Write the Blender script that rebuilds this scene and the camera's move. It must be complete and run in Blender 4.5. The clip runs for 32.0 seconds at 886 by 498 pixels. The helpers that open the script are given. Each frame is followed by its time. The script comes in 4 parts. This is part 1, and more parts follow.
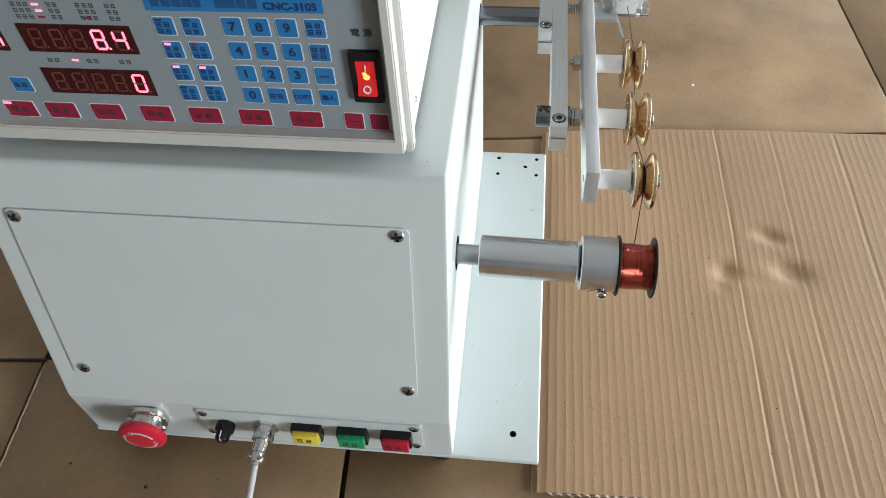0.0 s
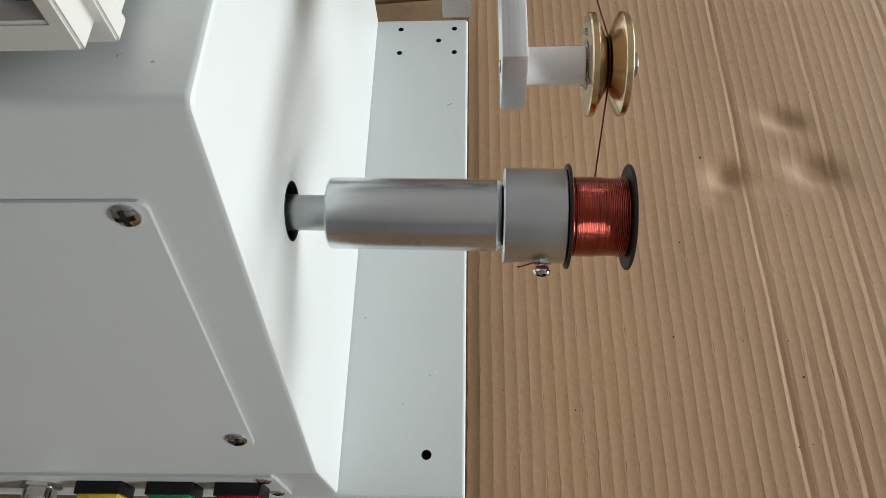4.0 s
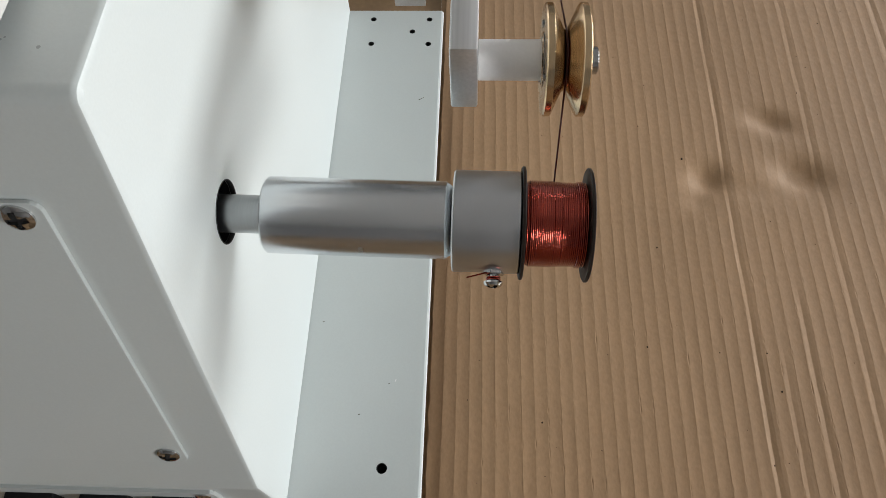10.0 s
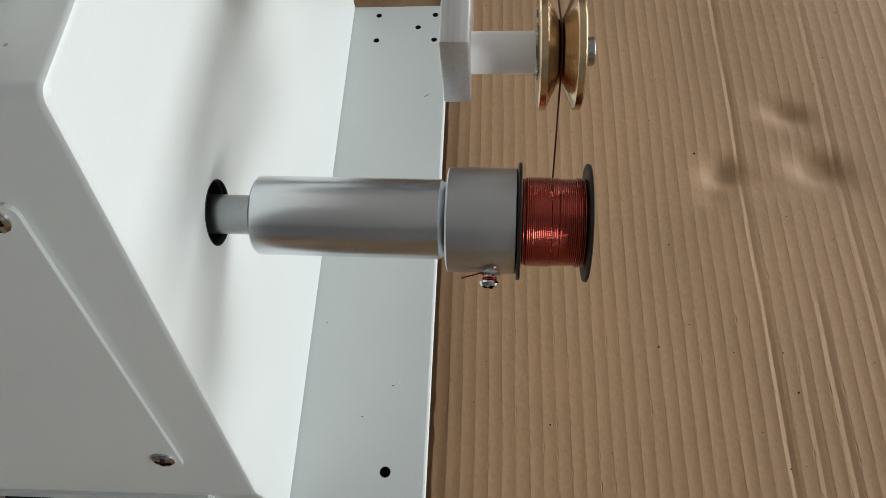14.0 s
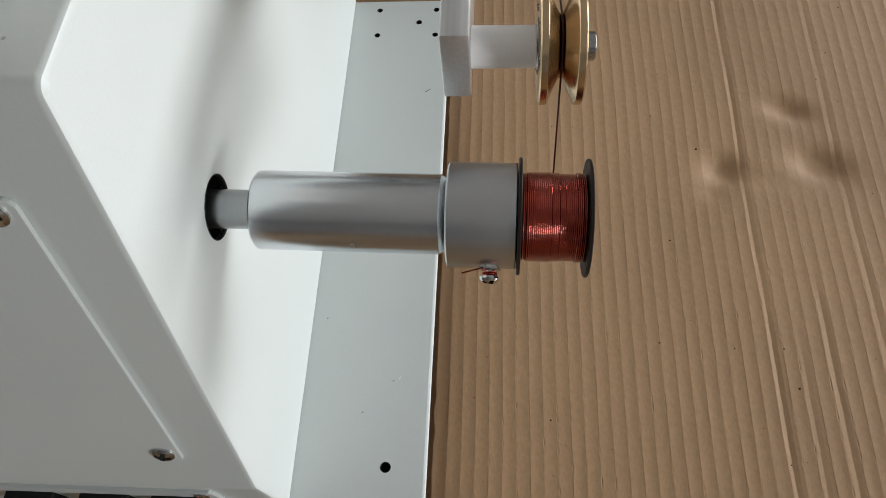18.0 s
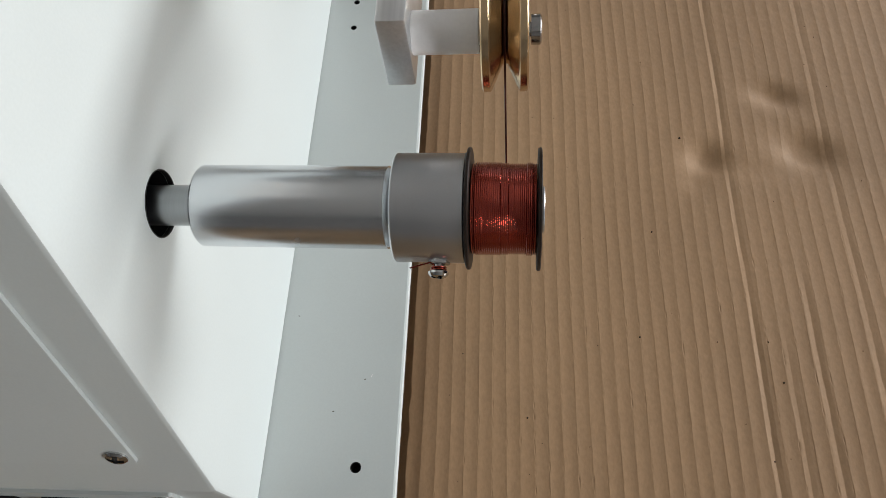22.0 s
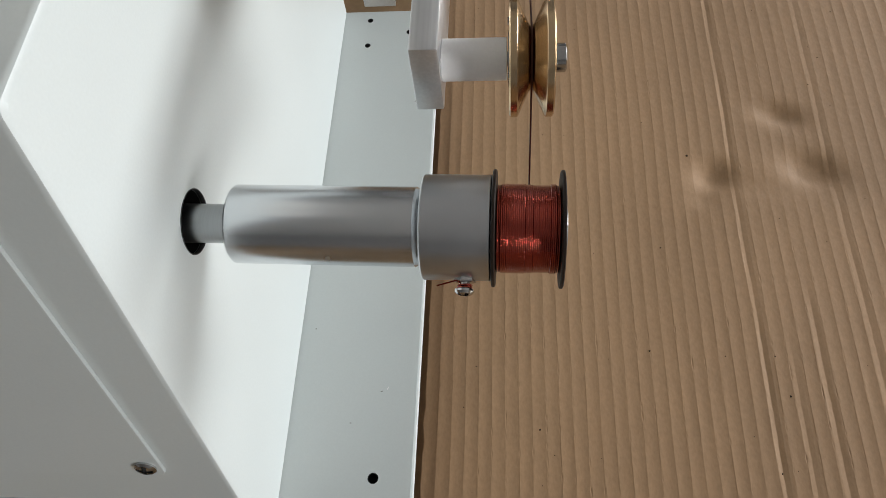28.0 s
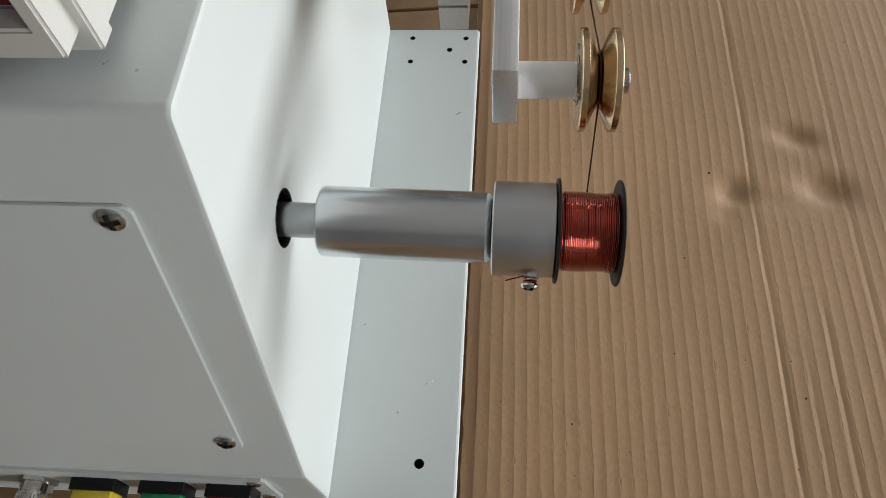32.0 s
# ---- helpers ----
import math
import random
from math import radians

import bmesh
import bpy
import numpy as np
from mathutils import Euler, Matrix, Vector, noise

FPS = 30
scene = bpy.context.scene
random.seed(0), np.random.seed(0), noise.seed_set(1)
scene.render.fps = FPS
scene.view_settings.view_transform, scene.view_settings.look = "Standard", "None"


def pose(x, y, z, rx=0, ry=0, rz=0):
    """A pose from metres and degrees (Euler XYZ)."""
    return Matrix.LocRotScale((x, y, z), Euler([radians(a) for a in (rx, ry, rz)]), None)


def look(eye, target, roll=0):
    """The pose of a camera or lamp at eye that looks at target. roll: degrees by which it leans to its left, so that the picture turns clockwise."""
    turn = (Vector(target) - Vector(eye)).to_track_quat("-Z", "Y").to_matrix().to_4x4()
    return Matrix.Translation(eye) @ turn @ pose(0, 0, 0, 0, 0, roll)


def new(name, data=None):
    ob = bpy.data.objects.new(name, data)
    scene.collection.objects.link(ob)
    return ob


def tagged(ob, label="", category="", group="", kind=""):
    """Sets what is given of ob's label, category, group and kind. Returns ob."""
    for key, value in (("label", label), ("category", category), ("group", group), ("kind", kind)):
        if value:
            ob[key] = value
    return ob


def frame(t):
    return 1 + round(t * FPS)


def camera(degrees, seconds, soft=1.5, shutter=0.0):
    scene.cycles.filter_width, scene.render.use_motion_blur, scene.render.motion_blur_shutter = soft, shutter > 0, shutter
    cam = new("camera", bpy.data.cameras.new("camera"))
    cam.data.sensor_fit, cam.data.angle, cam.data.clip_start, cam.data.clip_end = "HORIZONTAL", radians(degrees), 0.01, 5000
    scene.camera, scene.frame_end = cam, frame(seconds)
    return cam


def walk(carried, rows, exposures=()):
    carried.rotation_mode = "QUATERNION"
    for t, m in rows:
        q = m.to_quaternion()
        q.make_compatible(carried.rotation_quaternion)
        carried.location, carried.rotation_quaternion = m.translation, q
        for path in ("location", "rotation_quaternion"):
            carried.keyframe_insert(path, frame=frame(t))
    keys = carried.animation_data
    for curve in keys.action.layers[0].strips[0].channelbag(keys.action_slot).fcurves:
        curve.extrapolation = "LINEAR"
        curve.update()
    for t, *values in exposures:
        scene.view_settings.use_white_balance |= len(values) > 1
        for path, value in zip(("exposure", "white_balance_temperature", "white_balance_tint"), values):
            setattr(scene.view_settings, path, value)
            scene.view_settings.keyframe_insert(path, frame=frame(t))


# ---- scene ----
PATH = [
    (0, (0.0428, -0.2552, 0.6201), (0.0137, -0.0679, 0.3876), -3.78),
    (0.5, (0.0474, -0.2264, 0.5959), (0.0212, -0.0437, 0.3594), -3.60),
    (1, (0.0550, -0.1869, 0.5635), (0.0319, -0.0133, 0.3199), -4.26),
    (1.5, (0.0638, -0.1598, 0.5419), (0.0415, 0.0104, 0.2959), -4.88),
    (2, (0.0720, -0.1272, 0.5082), (0.0517, 0.0362, 0.2574), -5.55),
    (2.5, (0.0738, -0.1061, 0.4903), (0.0544, 0.0526, 0.2365), -5.56),
    (3, (0.0758, -0.0916, 0.4729), (0.0593, 0.0615, 0.2154), -5.20),
    (3.5, (0.0783, -0.0845, 0.4639), (0.0629, 0.0637, 0.2035), -5.26),
    (4, (0.0786, -0.0809, 0.4590), (0.0640, 0.0649, 0.1973), -5.19),
    (4.5, (0.0802, -0.0793, 0.4559), (0.0658, 0.0648, 0.1932), -4.88),
    (6.5, (0.0822, -0.0768, 0.4539), (0.0667, 0.0635, 0.1892), -5.37),
    (7, (0.0828, -0.0769, 0.4534), (0.0678, 0.0634, 0.1886), -5.39),
    (7.5, (0.0829, -0.0762, 0.4530), (0.0678, 0.0642, 0.1883), -5.25),
    (8, (0.0831, -0.0754, 0.4521), (0.0689, 0.0658, 0.1878), -4.63),
    (8.5, (0.0832, -0.0747, 0.4514), (0.0699, 0.0668, 0.1872), -4.02),
    (9, (0.0892, -0.0730, 0.4493), (0.0750, 0.0697, 0.1857), -3.87),
    (9.5, (0.0971, -0.0670, 0.4438), (0.0843, 0.0762, 0.1806), -3.66),
    (10, (0.0974, -0.0645, 0.4412), (0.0839, 0.0789, 0.1780), -3.87),
    (10.5, (0.0971, -0.0643, 0.4410), (0.0835, 0.0793, 0.1780), -3.78),
    (11, (0.0967, -0.0645, 0.4411), (0.0837, 0.0789, 0.1779), -3.60),
    (11.5, (0.0983, -0.0646, 0.4424), (0.0832, 0.0793, 0.1796), -4.33),
    (12, (0.0995, -0.0621, 0.4387), (0.0824, 0.0819, 0.1760), -5.17),
    (12.5, (0.1041, -0.0609, 0.4347), (0.0849, 0.0829, 0.1721), -6.17),
    (13, (0.1079, -0.0593, 0.4341), (0.0860, 0.0838, 0.1713), -7.25),
    (13.5, (0.1071, -0.0597, 0.4330), (0.0853, 0.0832, 0.1702), -7.30),
    (14, (0.1069, -0.0596, 0.4337), (0.0848, 0.0828, 0.1705), -7.36),
    (14.5, (0.1067, -0.0599, 0.4332), (0.0847, 0.0825, 0.1700), -7.38),
    (16.5, (0.1064, -0.0604, 0.4327), (0.0864, 0.0811, 0.1689), -6.63),
    (17, (0.1064, -0.0603, 0.4327), (0.0856, 0.0812, 0.1690), -6.91),
    (17.5, (0.1052, -0.0604, 0.4318), (0.0844, 0.0810, 0.1680), -6.91),
    (18, (0.1074, -0.0596, 0.4329), (0.0847, 0.0814, 0.1690), -7.57),
    (18.5, (0.1102, -0.0592, 0.4320), (0.0859, 0.0826, 0.1688), -7.95),
    (19, (0.1159, -0.0571, 0.4311), (0.0899, 0.0847, 0.1680), -8.88),
    (19.5, (0.1206, -0.0557, 0.4288), (0.0943, 0.0857, 0.1655), -9.04),
    (20, (0.1225, -0.0550, 0.4265), (0.0969, 0.0866, 0.1633), -8.79),
    (20.5, (0.1254, -0.0538, 0.4252), (0.0988, 0.0871, 0.1617), -9.21),
    (21, (0.1263, -0.0540, 0.4242), (0.0995, 0.0862, 0.1604), -9.58),
    (21.5, (0.1273, -0.0552, 0.4226), (0.1007, 0.0850, 0.1588), -9.64),
    (22, (0.1297, -0.0548, 0.4226), (0.1017, 0.0845, 0.1584), -10.30),
    (22.5, (0.1310, -0.0562, 0.4218), (0.1030, 0.0831, 0.1575), -10.49),
    (23, (0.1302, -0.0552, 0.4230), (0.1024, 0.0831, 0.1582), -10.46),
    (23.5, (0.1299, -0.0553, 0.4237), (0.1023, 0.0831, 0.1590), -10.44),
    (24, (0.1261, -0.0549, 0.4248), (0.1001, 0.0834, 0.1598), -9.66),
    (24.5, (0.1212, -0.0556, 0.4280), (0.0954, 0.0835, 0.1634), -9.14),
    (25, (0.1183, -0.0559, 0.4286), (0.0933, 0.0839, 0.1643), -8.53),
    (25.5, (0.1141, -0.0560, 0.4299), (0.0890, 0.0843, 0.1659), -8.43),
    (27.5, (0.1179, -0.0561, 0.4324), (0.0921, 0.0862, 0.1696), -8.94),
    (28, (0.1198, -0.0567, 0.4333), (0.0934, 0.0859, 0.1707), -9.26),
    (28.5, (0.1203, -0.0567, 0.4328), (0.0944, 0.0864, 0.1704), -9.04),
    (29, (0.1236, -0.0571, 0.4332), (0.0977, 0.0866, 0.1711), -9.06),
    (29.5, (0.1202, -0.0574, 0.4327), (0.0966, 0.0865, 0.1705), -8.08),
    (30, (0.1140, -0.0592, 0.4341), (0.0898, 0.0852, 0.1723), -7.90),
    (30.5, (0.1095, -0.0595, 0.4369), (0.0831, 0.0845, 0.1751), -8.43),
    (31, (0.1040, -0.0667, 0.4460), (0.0782, 0.0773, 0.1840), -7.93),
    (31.5, (0.1003, -0.0721, 0.4524), (0.0752, 0.0733, 0.1912), -7.75),
    (32, (0.0930, -0.0788, 0.4601), (0.0688, 0.0686, 0.2000), -6.72),
]
cam = camera(60.94, 32.0, soft=0.5)
walk(cam, [(t, look(eye, target, roll)) for t, eye, target, roll in PATH], exposures=[(0.0, -0.44, 6150, 7), (1.0, -0.58, 6190, 8), (2.0, -0.78, 6320, 9), (3.0, -0.92, 6420, 10), (4.0, -0.98, 6500, 11), (8.0, -1.09, 6520, 11), (13.0, -1.20, 6540, 11.5), (25.0, -1.22, 6540, 11.5), (30.0, -1.22, 6540, 11.5), (32.0, -1.17, 6530, 11)])

# ---- light: two daylight openings in the wall the spindle points at ----
world = bpy.data.worlds.new("daylight")
scene.world = world
world.use_nodes = True
sky = world.node_tree.nodes.new("ShaderNodeTexSky")
sky.sky_type, sky.sun_disc = "NISHITA", False
sky.sun_elevation, sky.sun_rotation = radians(38), radians(200)
world.node_tree.links.new(sky.outputs[0], world.node_tree.nodes["Background"].inputs[0])
world.node_tree.nodes["Background"].inputs[1].default_value = 0.1


def window_lamp(name, at, way, wide, high, power, colour=(0.955, 0.985, 1.0)):
    lamp = bpy.data.lights.new(name, "AREA")
    lamp.shape, lamp.size, lamp.size_y, lamp.energy, lamp.color = "RECTANGLE", wide, high, power, colour
    ob = new(name, lamp)
    ob.matrix_world = look(at, Vector(at) + Vector(way))
    return ob


window_lamp("daylight_window_1", (3.57, -2.2, 0.70), (-1, 0, 0), 1.3, 1.2, 285)
window_lamp("daylight_window_2", (3.57, 2.2, 0.90), (-1, 0, 0), 3.2, 1.0, 425)

# ---- materials ----


def nodes_of(name):
    m = bpy.data.materials.new(name)
    m.use_nodes = True
    t = m.node_tree
    return m, t, t.nodes["Principled BSDF"]


def surface(name, colour, rough=0.5, metal=0.0, grain=400.0, vary=0.08, blotch=14.0, blotches=0.08, bump=0.05, depth=0.0003, coat=0.0, stretch=(1, 1, 1), random=0.0, spec=0.5):
    """A two-scale procedural surface: fine grain and broad stains in colour and gloss, fine relief."""
    m, t, b = nodes_of(name)
    N, L = t.nodes.new, t.links.new
    co, mp = N("ShaderNodeTexCoord"), N("ShaderNodeMapping")
    mp.inputs["Scale"].default_value = stretch
    L(co.outputs["Object"], mp.inputs[0])
    fine, broad = N("ShaderNodeTexNoise"), N("ShaderNodeTexNoise")
    fine.inputs["Scale"].default_value, fine.inputs["Detail"].default_value = grain, 3
    broad.inputs["Scale"].default_value, broad.inputs["Detail"].default_value = blotch, 4
    L(mp.outputs[0], fine.inputs["Vector"]), L(co.outputs["Object"], broad.inputs["Vector"])
    val = None
    for tex, amount in ((fine, vary), (broad, blotches)):
        r = N("ShaderNodeMapRange")
        r.inputs["From Min"].default_value, r.inputs["From Max"].default_value = 0.3, 0.7
        r.inputs["To Min"].default_value, r.inputs["To Max"].default_value = 1 - amount, 1 + amount
        L(tex.outputs["Fac"], r.inputs["Value"])
        if val is None:
            val = r.outputs[0]
        else:
            mul = N("ShaderNodeMath")
            mul.operation = "MULTIPLY"
            L(val, mul.inputs[0]), L(r.outputs[0], mul.inputs[1])
            val = mul.outputs[0]
    if random:
        info, r, mul = N("ShaderNodeObjectInfo"), N("ShaderNodeMapRange"), N("ShaderNodeMath")
        r.inputs["To Min"].default_value, r.inputs["To Max"].default_value = 1 - random, 1 + random
        mul.operation = "MULTIPLY"
        L(info.outputs["Random"], r.inputs["Value"]), L(val, mul.inputs[0]), L(r.outputs[0], mul.inputs[1])
        val = mul.outputs[0]
    mix = N("ShaderNodeVectorMath")
    mix.operation = "SCALE"
    mix.inputs[0].default_value = colour
    L(val, mix.inputs["Scale"])
    L(mix.outputs[0], b.inputs["Base Color"])
    rr = N("ShaderNodeMapRange")
    rr.inputs["To Min"].default_value, rr.inputs["To Max"].default_value = max(0.02, rough - 0.07), min(1, rough + 0.07)
    L(broad.outputs["Fac"], rr.inputs["Value"]), L(rr.outputs[0], b.inputs["Roughness"])
    b.inputs["Metallic"].default_value = metal
    b.inputs["Specular IOR Level"].default_value = spec
    b.inputs["Coat Weight"].default_value = coat
    b.inputs["Coat Roughness"].default_value = 0.12
    if bump:
        bp = N("ShaderNodeBump")
        bp.inputs["Strength"].default_value, bp.inputs["Distance"].default_value = bump, depth
        L(fine.outputs["Fac"], bp.inputs["Height"]), L(bp.outputs[0], b.inputs["Normal"])
    return m


def glow(name, colour, strength):
    m, t, b = nodes_of(name)
    b.inputs["Base Color"].default_value = (*colour, 1)
    b.inputs["Emission Color"].default_value = (*colour, 1)
    b.inputs["Emission Strength"].default_value = strength
    return m


def clear(name, colour=(1, 1, 1), rough=0.05):
    m, t, b = nodes_of(name)
    b.inputs["Base Color"].default_value = (*colour, 1)
    b.inputs["Transmission Weight"].default_value, b.inputs["Roughness"].default_value, b.inputs["IOR"].default_value = 1.0, rough, 1.49
    return m


PAINT = surface("grey_powder_coat", (0.543, 0.581, 0.571), 0.36, grain=900, vary=0.015, blotch=9, blotches=0.025, bump=0.10, depth=0.0002)
CREAM = surface("cream_enamel", (0.51, 0.505, 0.475), 0.38, grain=700, vary=0.02, blotches=0.03, bump=0.08, depth=0.0002)
BRUSHED = surface("brushed_aluminium", (0.73, 0.74, 0.75), 0.44, 1.0, grain=900, vary=0.05, blotch=30, blotches=0.05, bump=0.015, depth=0.00015, stretch=(1, 0.02, 1))
SAWN = surface("sawn_aluminium", (0.62, 0.625, 0.63), 0.48, 1.0, grain=1600, vary=0.10, blotch=60, blotches=0.08, bump=0.15, depth=0.0001)
TURNED = surface("turned_aluminium", (0.705, 0.73, 0.755), 0.25, 1.0, grain=2500, vary=0.02, blotch=30, blotches=0.03, bump=0.012, depth=0.0001, stretch=(1, 0.03, 0.03))
FROSTED = surface("bead_blasted_aluminium", (0.575, 0.595, 0.615), 0.33, 1.0, grain=3000, vary=0.05, blotch=40, blotches=0.04, bump=0.08, depth=0.0001)
SHAFT = surface("ground_steel", (0.42, 0.44, 0.45), 0.30, 1.0, grain=1800, vary=0.03, blotches=0.05, bump=0.02, stretch=(1, 0.05, 0.05))
SCREW = surface("zinc_screw_head", (0.56, 0.56, 0.555), 0.10, 1.0, grain=1500, vary=0.08, blotches=0.10, bump=0.05)
CHROME = surface("bright_zinc_steel", (0.42, 0.42, 0.415), 0.15, 1.0, grain=1500, vary=0.08, blotches=0.10, bump=0.05)
ROD_STEEL = surface("dark_ground_rod", (0.22, 0.23, 0.245), 0.16, 1.0, grain=1500, vary=0.04, blotches=0.06, bump=0.02, stretch=(0.05, 1, 1))
turning = TURNED.node_tree.nodes.new("ShaderNodeTangent")
turning.direction_type, turning.axis = "RADIAL", "X"
lathe_cut = TURNED.node_tree.nodes["Principled BSDF"]
TURNED.node_tree.links.new(turning.outputs[0], lathe_cut.inputs["Tangent"])
lathe_cut.inputs["Anisotropic"].default_value, lathe_cut.inputs["Anisotropic Rotation"].default_value = 0.15, 0.25
NICKEL = surface("nickel_plate", (0.70, 0.69, 0.66), 0.22, 1.0, grain=1200, vary=0.05, blotches=0.06, bump=0.03)
BRASS = surface("turned_brass", (0.66, 0.49, 0.30), 0.23, 1.0, grain=2500, vary=0.07, blotch=60, blotches=0.10, bump=0.02, depth=0.0001, stretch=(1, 0.1, 0.1))
NYLON = surface("white_nylon", (0.89, 0.885, 0.88), 0.38, grain=900, vary=0.02, blotches=0.03, bump=0.04)
NYLON.node_tree.nodes["Principled BSDF"].inputs["Subsurface Weight"].default_value = 0.6
NYLON.node_tree.nodes["Principled BSDF"].inputs["Subsurface Radius"].default_value = (0.007, 0.007, 0.007)
BLACK = surface("black_plastic", (0.010, 0.010, 0.011), 0.34, spec=0.22, grain=1500, vary=0.1, blotches=0.1, bump=0.05)
RUBBER = surface("black_rubber", (0.012, 0.012, 0.012), 0.6, grain=1500, vary=0.1, bump=0.1)
BAKELITE = surface("dark_brown_bakelite", (0.020, 0.013, 0.010), 0.30, grain=1200, vary=0.15, blotches=0.15, bump=0.04)
FLANGE = surface("dark_brown_flange", (0.020, 0.014, 0.011), 0.45, spec=0.15, grain=1200, vary=0.12, blotches=0.12, bump=0.04)
COPPER = surface("red_enamelled_copper", (0.31, 0.036, 0.017), 0.20, 0.85, grain=1500, vary=0.12, blotch=90, blotches=0.15, bump=0.03, coat=0.5)
WIRE = surface("dark_copper_wire", (0.085, 0.028, 0.020), 0.35, 0.6, grain=1500, vary=0.1, bump=0)
# near-black that paints the shade in holes, recesses and gaps
DARK = surface("shade_black", (0.012, 0.012, 0.012), 0.8, bump=0)
RED_CAP = surface("red_glossy_plastic", (0.55, 0.010, 0.035), 0.30, grain=1200, vary=0.04, blotches=0.05, bump=0.03, coat=0.2)
YELLOW_CAP = surface("yellow_lens", (0.72, 0.55, 0.05), 0.28, vary=0.03, bump=0.03)
GREEN_CAP = surface("green_lens", (0.012, 0.27, 0.10), 0.28, vary=0.03, bump=0.03)
CRIMSON_CAP = surface("crimson_lens", (0.38, 0.010, 0.030), 0.28, vary=0.03, bump=0.03)
WHITE_INK = surface("white_print", (0.78, 0.77, 0.76), 0.5, bump=0)
MARK_INK = surface("mid_blue_print", (0.012, 0.070, 0.20), 0.5, bump=0)
DARK_INK = surface("dark_print", (0.03, 0.035, 0.04), 0.5, bump=0)
NAVY_INK = surface("navy_print", (0.012, 0.030, 0.11), 0.5, bump=0)
OVERLAY = surface("grey_membrane", (0.228, 0.264, 0.283), 0.34, spec=0.35, grain=1500, vary=0.02, blotch=20, blotches=0.03, bump=0.03)
BLUE_KEY = surface("blue_membrane_key", (0.024, 0.160, 0.385), 0.34, spec=0.35, grain=1200, vary=0.03, blotches=0.05, bump=0.03)
RED_KEY = surface("maroon_membrane_key", (0.25, 0.013, 0.038), 0.34, spec=0.35, grain=1200, vary=0.03, blotches=0.05, bump=0.03)
SMOKED = surface("smoked_red_window", (0.040, 0.004, 0.006), 0.18, vary=0.03, bump=0)
KEYLINE = surface("pale_key_line", (0.56, 0.60, 0.64), 0.5, bump=0)
LED_ON = glow("lit_red_segment", (1.0, 0.11, 0.16), 5.0)
LED_OFF = surface("unlit_segment", (0.115, 0.032, 0.028), 0.35, bump=0)
ROCKER_GLOW = glow("lit_red_rocker", (0.58, 0.012, 0.014), 0.38)
NEON = glow("neon_lamp", (1.0, 0.36, 0.07), 2.4)
ACRYLIC = clear("clear_acrylic", (0.97, 0.98, 0.98), 0.08)
CABLE = surface("grey_cable", (0.44, 0.42, 0.41), 0.45, vary=0.04, bump=0.05)
TILE = surface("brown_glazed_tile", (0.322, 0.211, 0.117), 0.24, grain=260, vary=0.06, blotch=8, blotches=0.26, bump=0.05, depth=0.0004, random=0.05)
GROUT = surface("dark_dirty_grout", (0.045, 0.034, 0.027), 0.9, grain=500, vary=0.3, blotches=0.3, bump=0.5, depth=0.001)
DIRT = surface("floor_grit", (0.46, 0.37, 0.27), 0.9, bump=0.2)
# greys of the unseen walls and ceiling, kept low to limit bounce light
WALL = surface("unseen_grey_wall", (0.18, 0.178, 0.175), 0.8, grain=120, vary=0.03, blotch=2, blotches=0.05, bump=0.2, depth=0.001)
CEILING = surface("unseen_grey_ceiling", (0.34, 0.345, 0.345), 0.9, grain=100, vary=0.03, blotch=2, blotches=0.03, bump=0.1)


def cardboard_material():
    m = surface("corrugated_kraft", (0.381, 0.232, 0.120), 0.60, grain=700, vary=0.07, blotch=7, blotches=0.07, bump=0.10, depth=0.0003, stretch=(1, 0.5, 1))
    fuzz = m.node_tree.nodes["Principled BSDF"]
    fuzz.inputs["Sheen Weight"].default_value, fuzz.inputs["Sheen Roughness"].default_value = 0.2, 0.45
    return m


KRAFT = cardboard_material()
# darker grey for the shade of small bumps in the housing paint
BUMP_GREY = surface("bump_shade_grey", (0.34, 0.36, 0.35), 0.6, bump=0)
SPECK = surface("dark_speck", (0.05, 0.035, 0.025), 0.9, bump=0, spec=0.08)
KRAFT_RAW = surface("torn_kraft_edge", (0.60, 0.49, 0.38), 0.85, grain=900, vary=0.3, blotch=120, blotches=0.3, bump=0.4)

# ---- building helpers: machine coordinates in millimetres ----
# x from the housing's side face towards the bobbin, y from the base plate's front edge, z from the plate's top
LIFT = 32.5


def place(x, y, z):
    return Vector((x, y, z + LIFT)) * 0.001


def thing(name, at, label, category, group=""):
    ob = new(name)
    ob.empty_display_size = 0.02
    ob.location = place(*at)
    bpy.context.view_layer.update()
    return tagged(ob, label, category, group)


def part(name, bm, material, parent=None, label="", smooth=28, even=False):
    """Links a bmesh built in millimetres as one mesh object whose origin is its middle."""
    cos = [v.co.copy() for v in bm.verts]
    lo = Vector([min(c[i] for c in cos) for i in range(3)])
    hi = Vector([max(c[i] for c in cos) for i in range(3)])
    mid = (lo + hi) / 2
    for v in bm.verts:
        v.co = (v.co - mid) * 0.001
    bmesh.ops.recalc_face_normals(bm, faces=bm.faces)
    me = bpy.data.meshes.new(name)
    for f in bm.faces:
        f.smooth = True
    for e in bm.edges:
        if len(e.link_faces) == 2 and e.calc_face_angle(0) > radians(smooth):
            e.smooth = False
    bm.to_mesh(me)
    bm.free()
    for mat in material if isinstance(material, (list, tuple)) else [material]:
        me.materials.append(mat)
    ob = new(name, me)
    ob.location = place(*mid)
    if even:
        ob.modifiers.new("even_normals", "WEIGHTED_NORMAL").keep_sharp = True
    if parent is not None:
        ob.parent = parent
        ob.matrix_parent_inverse = Matrix.Translation(-parent.location)
    return tagged(ob, label)


